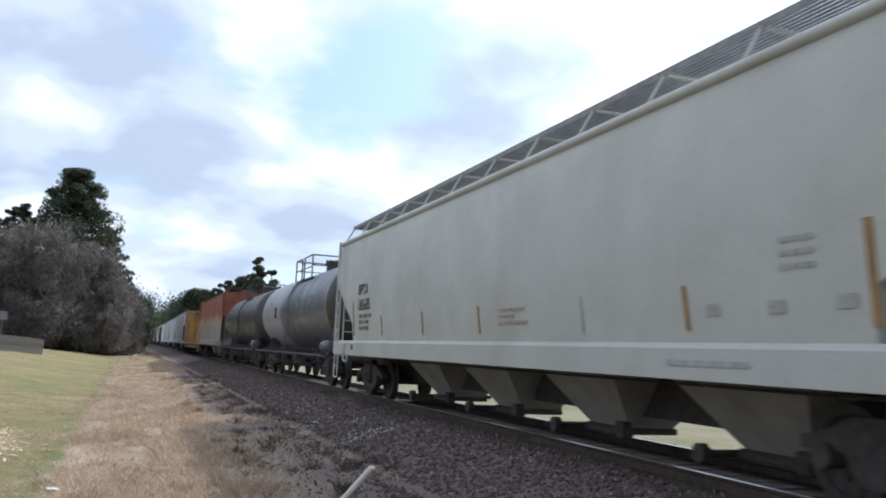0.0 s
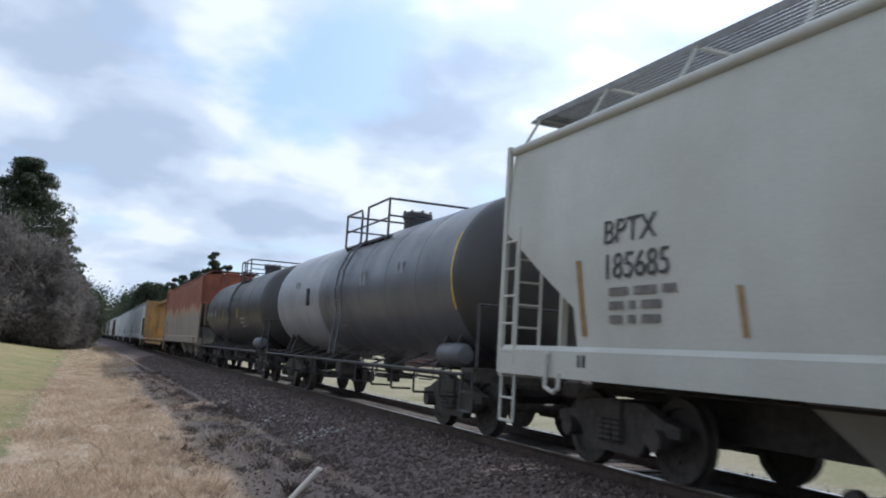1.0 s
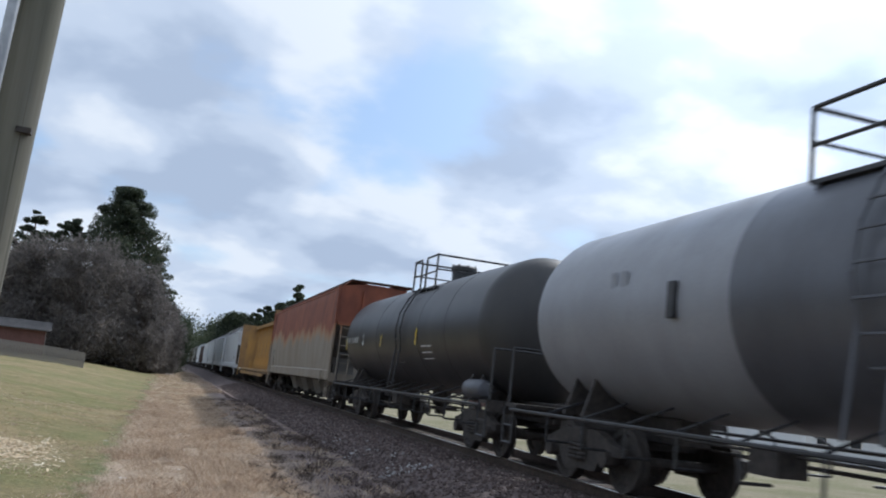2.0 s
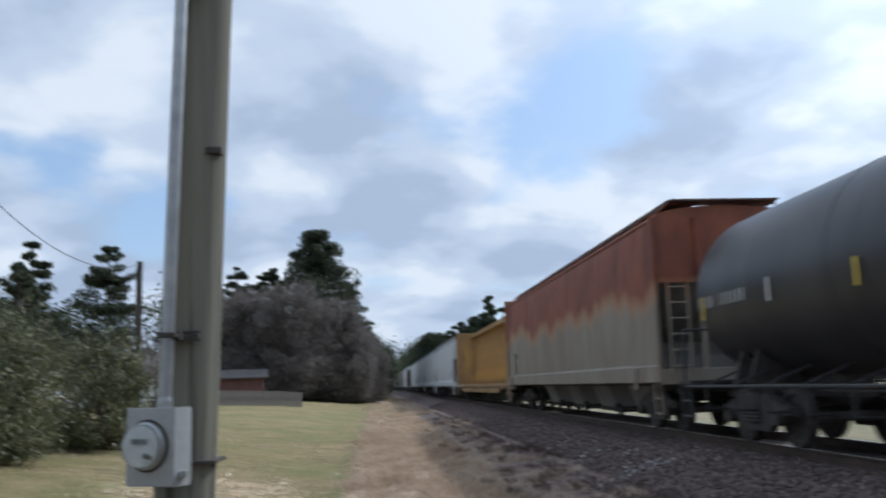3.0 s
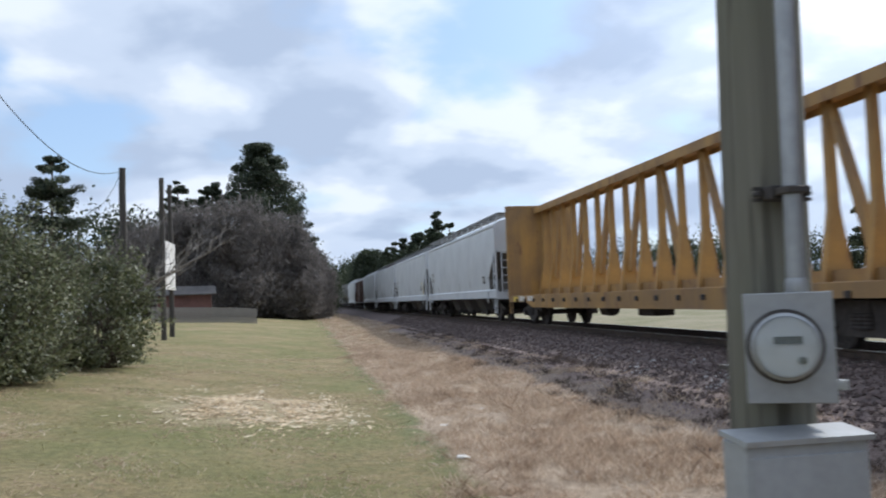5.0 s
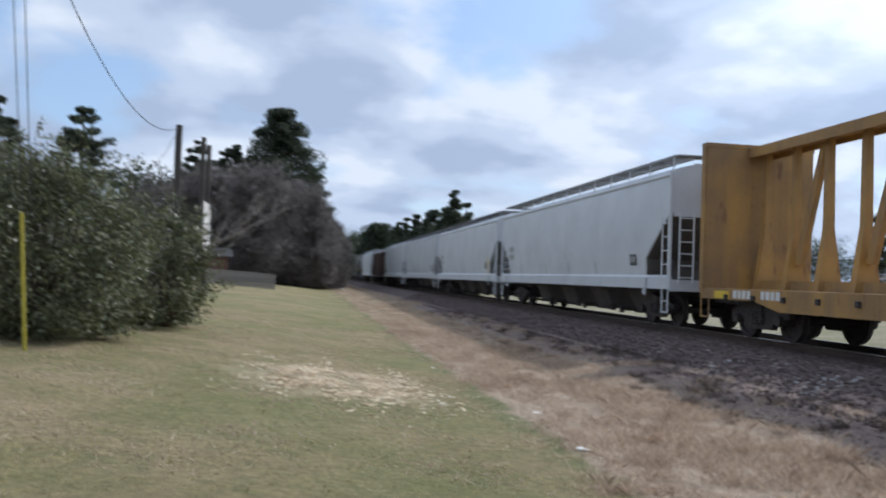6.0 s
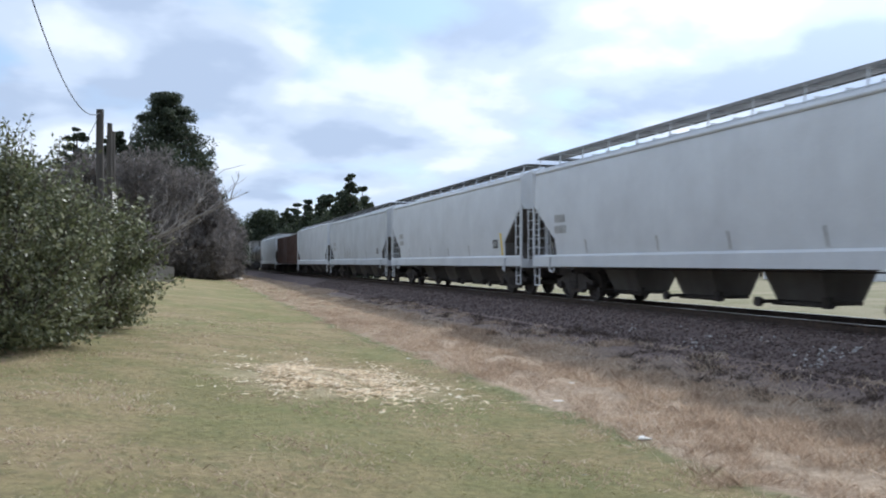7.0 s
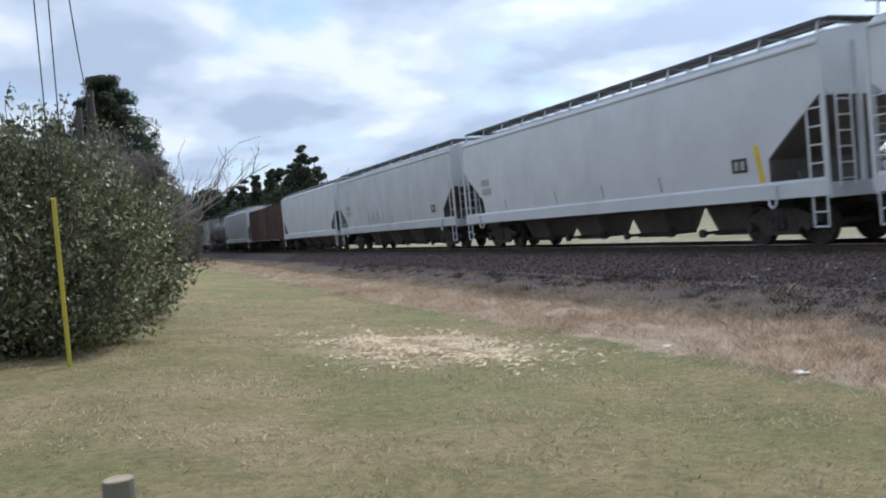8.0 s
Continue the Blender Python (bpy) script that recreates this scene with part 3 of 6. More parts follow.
def cross_ladder(car, y, x0, x1, z0, z1, material, n=6):
    bm = B()
    for x in (x0, x1):
        tube(bm, (x, y, z0), (x, y, z1), 0.024, seg=6)
    rails = part("end_ladder", bm, material, car)
    bm = B()
    tube(bm, (x0, y, 0), (x1, y, 0), 0.018, seg=6)
    add_rungs(rails, bm, material, [z0 + (z1 - z0) * (k + 0.5) / n for k in range(n)])
    return rails


def plate_on_side(car, name, y0, y1, z0, z1, material, x, label="", lean=0.0):
    """A flat painted mark on a car side; x a little proud of it, or None to lie on a hopper's curved side."""
    bm = B()
    xa, xb = (x, x) if x is not None else (-hopper_half_width(z0, 0.10) - 0.009, -hopper_half_width(z1, 0.10) - 0.009)
    q = [(xa, y0, z0), (xa, y1, z0), (xb, y1 + lean, z1), (xb, y0 + lean, z1)]
    a = [bm.verts.new(p) for p in q]
    b = [bm.verts.new((p[0] - 0.004, p[1], p[2])) for p in q]
    bm.faces.new(a)
    bm.faces.new(b[::-1])
    for k in range(4):
        bm.faces.new((a[k], a[(k + 1) % 4], b[(k + 1) % 4], b[k]))
    bmesh.ops.recalc_face_normals(bm, faces=bm.faces[:])
    return part(name, bm, material, car, label)


def lettering(car, text, x, y, z, size, material, wide=1.0):
    """Letters on the side that faces -x; y is where the first letter starts."""
    cu = bpy.data.curves.new("lettering", "FONT")
    cu.body, cu.size, cu.extrude = text, size, 0.002
    tmp = new("lettering", cu)
    bpy.context.view_layer.update()
    me = bpy.data.meshes.new_from_object(tmp.evaluated_get(bpy.context.evaluated_depsgraph_get()))
    bpy.data.objects.remove(tmp)
    me.materials.clear()
    me.materials.append(material)
    ob = new("lettering", me)
    ob.parent = car
    ob.matrix_basis = Matrix.Translation((x, y, z)) @ pose(0, 0, 0, 90, 0, -90) @ Matrix.Diagonal((wide, 1, 1, 1))
    return ob


def bars(car, y, z, widths, height, gap, x, material):
    """A line of unreadable stencilling, as plain bars running from y towards the front."""
    for w in widths:
        plate_on_side(car, "stencil_bar", y - w, y, z, z + height, material, x)
        y -= w + gap


def hopper_half_width(z, bulge):
    """Outline of a covered hopper's side: half width at height z."""
    return 1.50 + bulge * sin(pi * min(max((z - 1.2) / 3.1, 0), 1)) ** 0.8


def covered_hopper(name, u, length, label, skin, under, eave=4.15, roof=4.52, bays=3, cut=(2.85, 2.1), bulge=0.10, walk_z=4.70, walk_x=1.05, grate=True, walk_paint=None, chord=0.05, frame_paint=None, detail=True, full_sides=False, first_bay=None, pitch=None, gate_z=0.30, foot=None, slim=None):
    """Smooth-sided covered hopper: lead end at y = 0. cut: height of the slope sheet at the end, and its run."""
    frame_paint = frame_paint or skin
    car = thing(name, label, "freight car", "cars of the freight train", (0, u, 0))
    CARS.append((car, u))
    zc, run = cut
    zb = 1.32
    # body shell
    nose = [(0.11, zc), (0.11 + (run - 0.11) * 0.52, zb + (zc - zb) * 0.64), (run - 0.06, zb + (zc - zb) * 0.34), (run, zb)]
    stations = nose + [(length * 0.5, zb)] + [(length - y, z) for y, z in nose[::-1]]
    rings = []
    for y, z0 in stations:
        ring = []
        hs = [z0 + (eave - z0) * k / 9 for k in range(10)]
        left = [(-hopper_half_width(z, bulge), y, z) for z in hs]
        w = hopper_half_width(eave, bulge)
        arc = [(-w * cos(a), y, eave + (roof - eave) * sin(a)) for a in (0.25, 0.55, 0.9, 1.25)]
        right = [(-p[0], p[1], p[2]) for p in (left + arc)][::-1]
        rings.append(left + arc + [(0, y, roof)] + right)
    bm = B()
    loft(bm, rings)
    part("body_shell", bm, skin, car, smooth=True)
    # extra sheet under each end slope, the shade there put into its colour
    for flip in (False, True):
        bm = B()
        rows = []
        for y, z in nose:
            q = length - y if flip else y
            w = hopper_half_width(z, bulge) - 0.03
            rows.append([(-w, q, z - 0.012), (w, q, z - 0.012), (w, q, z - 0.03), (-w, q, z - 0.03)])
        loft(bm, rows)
        part("shaded_slope_sheet", bm, under, car, "sloping end sheet with its shade put into a duller colour")
        if full_sides:
            for s in (-1, 1):
                bm = B()
                x = s * hopper_half_width(2.0, bulge)
                prism(bm, [(length - y if flip else y, z) for y, z in ((0.10, 1.3), (0.10, eave - 0.05), (0.5, eave - 0.05), (run + 0.15, 1.3))], "x", x - 0.012, x + 0.012)
                part("side_sheet", bm, skin, car)
    # side sills, top chords, corner posts, end sills
    for s in (-1, 1):
        bm = B()
        x = s * 1.56
        prism(bm, [(x - 0.05, 1.04), (x + 0.05, 1.04), (x + 0.05, 1.36), (x - s * 0.02 + 0.0, 1.42), (x - 0.05, 1.36)], "y", 0.05, length - 0.05)
        part("side_sill", bm, frame_paint, car)
        bm = B()
        w = hopper_half_width(eave, bulge)
        tube(bm, (s * (w + 0.005), 0.1, eave - 0.02), (s * (w + 0.005), length - 0.1, eave - 0.02), chord, seg=12)
        part("top_chord", bm, frame_paint, car, smooth=True)
        for y in (0.06, length - 0.06):
            bm = B()
            box(bm, s * 1.58 - 0.035, s * 1.58 + 0.035, y - 0.045, y + 0.045, 1.04, eave + 0.05, 0.008)
            part("corner_post", bm, frame_paint, car)
    for y, d in ((0.0, 1), (length, -1)):
        bm = B()
        box(bm, -1.58, 1.58, min(y + d * 0.005, y + d * 0.14), max(y + d * 0.005, y + d * 0.14), 0.99, 1.30, 0.01)
        part("end_sill", bm, frame_paint, car)
        bm = B()
        for x in (-0.62, 0.62):
            box(bm, x - 0.05, x + 0.05, min(y + d * 0.02, y + d * 0.105), max(y + d * 0.02, y + d * 0.105), 1.2, eave - 0.02)
        box(bm, -1.5, 1.5, min(y + d * 0.03, y + d * 0.10), max(y + d * 0.03, y + d * 0.10), zc - 0.06, zc + 0.06)
        part("end_frame", bm, frame_paint, car)
        bm = B()
        box(bm, -1.45, 1.45, min(y + d * 0.14, y + d * (run - 0.1)), max(y + d * 0.14, y + d * (run - 0.1)), 1.04, 1.09)
        part("end_platform", bm, under, car)
        # sheet behind the end posts: bolster web
        bm = B()
        box(bm, -1.2, 1.2, min(y + d * (run - 0.55), y + d * (run - 0.49)), max(y + d * (run - 0.55), y + d * (run - 0.49)), 1.1, 1.6)
        part("bolster_web", bm, under, car)
        for s in (-1, 1):
            if not (full_sides and d > 0):
                ladder(car, s * 1.60, y + d * 0.10, y + d * 0.50, 1.15, 3.0, frame_paint, 5, "side_ladder")
            bm = B()
            pipe(bm, [(s * 1.58, y + d * 0.12, 1.05), (s * 1.58, y + d * 0.12, 0.42), (s * 1.58, y + d * 0.50, 0.42), (s * 1.58, y + d * 0.50, 1.05)], 0.022, 6)
            tube(bm, (s * 1.58, y + d * 0.12, 0.72), (s * 1.58, y + d * 0.50, 0.72), 0.018, seg=6)
            part("sill_step", bm, frame_paint, car)
            if detail:
                bm = B()
                pipe(bm, [(s * 1.62, y + d * 1.45, 1.34), (s * 1.66, y + d * 1.45, 1.30), (s * 1.66, y + d * 1.45, 0.92), (s * 1.62, y + d * 1.58, 0.86), (s * 1.62, y + d * 1.70, 0.92), (s * 1.62, y + d * 1.70, 1.1)], 0.028, 6)
                part("roping_ring", bm, frame_paint, car)
        cross_ladder(car, y - d * 0.03, -1.35, -0.95, 1.2, 3.1, frame_paint, 6)
    # hopper bays and gates
    first = run + 0.7 if first_bay is None else first_bay
    span = pitch or (length - 2 * first) / bays
    for k in range(bays):
        y0 = first + k * span
        bm = B()
        a, b = y0 + 0.08, y0 + span - 0.08
        narrow = span * foot if foot else slim or min(span * 0.225, 0.82)
        sections = ((1.26, 0.0, 1.36), (0.72, narrow * 0.88, 0.98), (0.46, narrow, gate_z + 0.06)) if foot else ((1.26, 0.42 if slim else 0.0, 1.36), (0.98, narrow * 0.29 + (0.24 if slim else 0), 1.05), (0.34, narrow, gate_z + 0.06))
        loft(bm, [[(-w, a + e, z), (w, a + e, z), (w, b - e, z), (-w, b - e, z)] for w, e, z in sections])
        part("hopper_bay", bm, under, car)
        bm = B()
        m = (a + b) / 2
        box(bm, -0.40, 0.40, a + narrow - 0.06, b - narrow + 0.06, gate_z - 0.02, gate_z + 0.07, 0.01)
        tube(bm, (-0.95, b - narrow, gate_z + 0.02), (0.95, b - narrow, gate_z + 0.02), 0.04, seg=8)
        tube(bm, (-0.99, b - narrow, gate_z + 0.02), (-0.89, b - narrow, gate_z + 0.02), 0.11, seg=10)
        tube(bm, (-0.43, a + narrow - 0.15, gate_z - 0.01), (-0.43, b - narrow + 0.15, gate_z - 0.01), 0.055, seg=8)
        box(bm, -0.52, -0.36, a + narrow - 0.1, a + narrow + 0.1, gate_z - 0.08, gate_z + 0.16, 0.02)
        part("outlet_gate", bm, DARK_IRON, car, "dark steel outlet gate with operating shaft")
    for a, b in ((0.2, run + 0.75), (length - run - 0.75, length - 0.2)):
        bm = B()
        box(bm, -0.2, 0.2, a, b, 0.82, 1.08)
        part("stub_sill", bm, DARK_IRON, car)
    # dark box added behind the bays, for the shaded gaps between them
    if slim:
        bm = B()
        box(bm, -0.22, 0.22, run, length - run, 0.46, 1.20)
        part("dark_centre_beam", bm, DARK_IRON, car)
    bm = B()
    tube(bm, (-1.05, run + 0.2, 0.98), (-1.05, length - run - 0.2, 0.98), 0.02, seg=6)
    part("train_line_pipe", bm, DARK_IRON, car)
    # roof: trough hatch, roofwalk on brackets
    bm = B()
    box(bm, -0.3, 0.3, 1.0, length - 1.0, roof - 0.02, roof + 0.10, 0.03)
    for k in range(int(length / 0.9)):
        y = 1.2 + k * 0.9
        if y < length - 1.3:
            box(bm, -0.38, 0.38, y, y + 0.06, roof, roof + 0.14)
    part("roof_hatch", bm, frame_paint, car)
    for s in (-1, 1):
        bm = B()
        xo, xi = s * walk_x, s * (walk_x - 0.62)
        for x in (xo, xi):
            box(bm, x - 0.015, x + 0.015, 0.15, length - 0.15, walk_z - 0.05, walk_z + 0.03)
        if grate:
            for k in range(1, 9):
                x = xo + (xi - xo) * k / 9
                box(bm, x - 0.006, x + 0.006, 0.15, length - 0.15, walk_z - 0.012, walk_z + 0.012)
            n = int((length - 0.3) / 0.085)
            for k in range(n):
                y = 0.2 + k * 0.085
                box(bm, min(xo, xi), max(xo, xi), y - 0.007, y + 0.007, walk_z - 0.012, walk_z + 0.012)
        else:
            box(bm, min(xo, xi), max(xo, xi), 0.15, length - 0.15, walk_z - 0.025, walk_z + 0.02)
        part("roofwalk", bm, walk_paint or GRATE, car, "open steel grating walkway")
        bm = B()
        w = hopper_half_width(eave, bulge)
        n = max(int(length / 1.6), 2)
        pipe(bm, [(s * (w - 0.06), 0, eave + 0.06), (xo, 0, walk_z - 0.03), (xi - s * 0.12, 0, walk_z - 0.03)], 0.022, 5)
        bracket = part("roofwalk_bracket", bm, frame_paint, car)
        bracket.location = (0, 0.25, 0)
        for k in range(1, n + 1):
            again(bracket, car, pose(0, 0.25 + (length - 0.5) * k / n, 0))
    for y in (0.25, length - 0.25):
        bm = B()
        box(bm, -walk_x, walk_x, y - 0.28, y + 0.28, walk_z - 0.02, walk_z + 0.015)
        part("end_walk", bm, walk_paint or GRATE, car)
    add_trucks(car, length, 2.05, detail)
    add_couplers(car, length)
    return car


def tank_car(name, u, length, label, skin, lead_end, trail_end, man_y, plat, radius=1.47, cz=2.57, band=0.45, tail=2.6):
    """General purpose tank car; bands at the ends may be another colour. plat: y0, y1 of the platform."""
    car = thing(name, label, "tank car", "cars of the freight train", (0, u, 0))
    CARS.append((car, u))
    a, b = 0.85, length - 0.6
    seg = 56

    def shell(bm, y0, y1, r=radius):
        spin_rows = [[(r * cos(2 * pi * k / seg), y, cz + r * sin(2 * pi * k / seg)) for k in range(seg)] for y in (y0, y1)]
        return loft(bm, spin_rows, caps=False)

    bm = B()
    n = 5
    cuts = [a + band + (b - a - band - tail) * k / n for k in range(n + 1)]
    shell(bm, cuts[0], cuts[-1])
    part("tank_shell", bm, skin, car, smooth=True)
    for y, d, mat, reach in ((a, 1, lead_end, band), (b, -1, trail_end, tail)):
        bm = B()
        prof = [(radius, reach), (radius, 0.42)] + [(radius * cos(t), 0.42 - 0.72 * sin(t)) for t in (0.2, 0.42, 0.65, 0.88, 1.1, 1.3, 1.45)] + [(0.02, -0.30)]
        rings = [[(r * cos(2 * pi * k / seg), y + d * s, cz + r * sin(2 * pi * k / seg)) for k in range(seg)] for r, s in prof]
        loft(bm, rings)
        part("tank_head", bm, mat, car, smooth=True)
    # weld bands
    for y in cuts[1:-1]:
        bm = B()
        loft(bm, [[((radius + e) * cos(2 * pi * k / seg), y + o, cz + (radius + e) * sin(2 * pi * k / seg)) for k in range(seg)] for e, o in ((-0.01, -0.05), (0.006, -0.03), (0.006, 0.03), (-0.01, 0.05))], caps=False)
        part("weld_band", bm, skin, car, smooth=True)
    # manway, fittings, platform with railing
    top = cz + radius
    bm = B()
    spin(bm, [(0.31, -0.25), (0.31, 0.26), (0.35, 0.27), (0.35, 0.36), (0.30, 0.40), (0.02, 0.41)], "z", (0, man_y, top), 20)
    manway = part("manway", bm, BLACK_PIPE, car, "black bolted manway nozzle", smooth=True)
    bm = B()
    tube(bm, (0, 0, top + 0.22), (0, 0, top + 0.42), 0.03, seg=5)
    bolt = part("bolt", bm, BLACK_PIPE, manway)
    bolt.location = (0.32, man_y, 0)
    for k in range(1, 8):
        t = 2 * pi * k / 8
        again(bolt, manway, pose(0.32 * cos(t), man_y + 0.32 * sin(t), 0))
    p0, p1 = plat
    px = 1.05
    deck = cz + sqrt(radius ** 2 - 0.95 ** 2) + 0.0
    for s in (-1, 1):
        bm = B()
        box(bm, min(s * 0.62, s * px), max(s * 0.62, s * px), p0, p1, deck - 0.02, deck + 0.03)
        for k in range(4):
            y = p0 + 0.1 + (p1 - p0 - 0.2) * k / 3
            box(bm, min(s * 0.6, s * px), max(s * 0.6, s * px), y - 0.03, y + 0.03, deck - 0.16, deck - 0.02)
        part("platform", bm, BLACK_PIPE, car, "black steel walkway platform")
    bm = B()
    h = deck + 0.82
    r = 0.027
    ym = (p0 + p1) / 2 - 0.1
    for s in (-1, 1):
        x = s * px
        pipe(bm, [(x, p0, deck), (x, p0, h), (x, ym, h), (x, ym, deck)], r, 7)
        pipe(bm, [(x, ym + 0.45, deck), (x, ym + 0.45, h - 0.1), (x, ym + 0.52, h), (x, p1, h), (x, p1, deck)], r, 7)
        pipe(bm, [(x, p0, deck + 0.40), (x, p1, deck + 0.40)], r * 0.8, 6)
    for y in (p0, p1):
        pipe(bm, [(-px, y, h), (px, y, h)], r, 7)
        pipe(bm, [(-px, y, deck + 0.45), (px, y, deck + 0.45)], r * 0.8, 6)
    part("railing", bm, BLACK_PIPE, car, "black tubular safety railing", smooth=True)
    for s in (-1, 1):
        y = (p0 + p1) / 2 + 0.2
        rails = None
        for dy in (-0.22, 0.22):
            bm = B()
            pts = [(s * 1.62, y + dy, 1.1)] + [(s * (radius + 0.1) * cos(t), y + dy, cz + (radius + 0.1) * sin(t)) for t in (-0.3, 0.0, 0.3, 0.6, 0.85)]
            pipe(bm, pts, 0.022, 6)
            stile = part("ladder_stile" if rails else "ladder", bm, skin, rails or car)
            rails = rails or stile
        for t in (-0.55, -0.35, -0.15, 0.05, 0.25, 0.45, 0.65):
            bm = B()
            tube(bm, (s * (radius + 0.1) * cos(t), y - 0.22, cz + (radius + 0.1) * sin(t)), (s * (radius + 0.1) * cos(t), y + 0.22, cz + (radius + 0.1) * sin(t)), 0.016, seg=5)
            part("rung", bm, skin, rails)
        # side hand rail and its brackets
        bm = B()
        x = s * 1.58
        pipe(bm, [(x, 0.4, 0.96), (x, length - 0.4, 0.96)], 0.028, 7)
        part("side_rail", bm, BLACK_PIPE, car)
        bm = B()
        pipe(bm, [(s * 0.9, 0, 1.25), (x, 0, 0.98), (x, 0, 0.58), (s * 1.2, 0, 0.58)], 0.02, 5)
        bracket = part("rail_bracket", bm, BLACK_PIPE, car)
        bracket.location = (0, 1.3, 0)
        k = 2.45
        while k < length - 1:
            again(bracket, car, pose(0, k, 0))
            k += 1.15
    # stub sills, saddles, end platforms
    for y, d in ((0, 1), (length, -1)):
        bm = B()
        box(bm, -0.26, 0.26, min(y, y + d * 3.4), max(y, y + d * 3.4), 0.74, 1.12, 0.02)
        for q in (1.7, 2.3):
            prism(bm, [(-1.25, 1.0), (1.25, 1.0), (1.05, 1.62), (0.55, 1.2), (-0.55, 1.2), (-1.05, 1.62)], "y", min(y + d * q, y + d * (q + 0.08)), max(y + d * q, y + d * (q + 0.08)))
        box(bm, -1.55, 1.55, min(y + d * 0.03, y + d * 0.55), max(y + d * 0.03, y + d * 0.55), 1.0, 1.06)
        box(bm, -1.55, 1.55, min(y + d * 0.03, y + d * 0.10), max(y + d * 0.03, y + d * 0.10), 0.86, 1.06)
        part("stub_sill", bm, DARK_IRON, car)
        bm = B()
        pipe(bm, [(-1.5, y + d * 0.12, 1.06), (-1.5, y + d * 0.12, 2.0), (1.5, y + d * 0.12, 2.0), (1.5, y + d * 0.12, 1.06)], 0.024, 6)
        part("end_railing", bm, BLACK_PIPE, car)
        for s in (-1, 1):
            bm = B()
            pipe(bm, [(s * 1.56, y + d * 0.1, 1.0), (s * 1.56, y + d * 0.1, 0.42), (s * 1.56, y + d * 0.5, 0.42), (s * 1.56, y + d * 0.5, 1.0)], 0.022, 6)
            tube(bm, (s * 1.56, y + d * 0.1, 0.7), (s * 1.56, y + d * 0.5, 0.7), 0.018, seg=5)
            part("sill_step", bm, BLACK_PIPE, car)
    # air tank, brake gear, bottom outlet
    bm = B()
    spin(bm, [(0.02, -0.47), (0.13, -0.44), (0.19, -0.35), (0.19, 0.35), (0.13, 0.44), (0.02, 0.47)], "y", (-1.30, 1.40, 1.24), 16)
    part("air_reservoir", bm, TANK_GREY, car, "grey round air reservoir", smooth=True)
    bm = B()
    spin(bm, [(0.26, 0.0), (0.26, -0.3), (0.15, -0.42), (0.15, -0.62)], "z", (0, length / 2, cz - radius + 0.05), 14)
    box(bm, -0.35, 0.35, length / 2 - 0.35, length / 2 + 0.35, 0.62, 0.70)
    part("bottom_outlet", bm, DARK_IRON, car)
    bm = B()
    pipe(bm, [(-0.5, 3.2, 0.86), (-0.5, length - 3.2, 0.86)], 0.022, 6)
    pipe(bm, [(0.4, 3.2, 0.72), (0.4, length - 3.2, 0.72)], 0.03, 6)
    box(bm, -0.75, -0.35, length * 0.62, length * 0.62 + 0.5, 0.62, 0.95)
    part("brake_rigging", bm, DARK_IRON, car)
    add_trucks(car, length, 2.0)
    add_couplers(car, length)
    return car


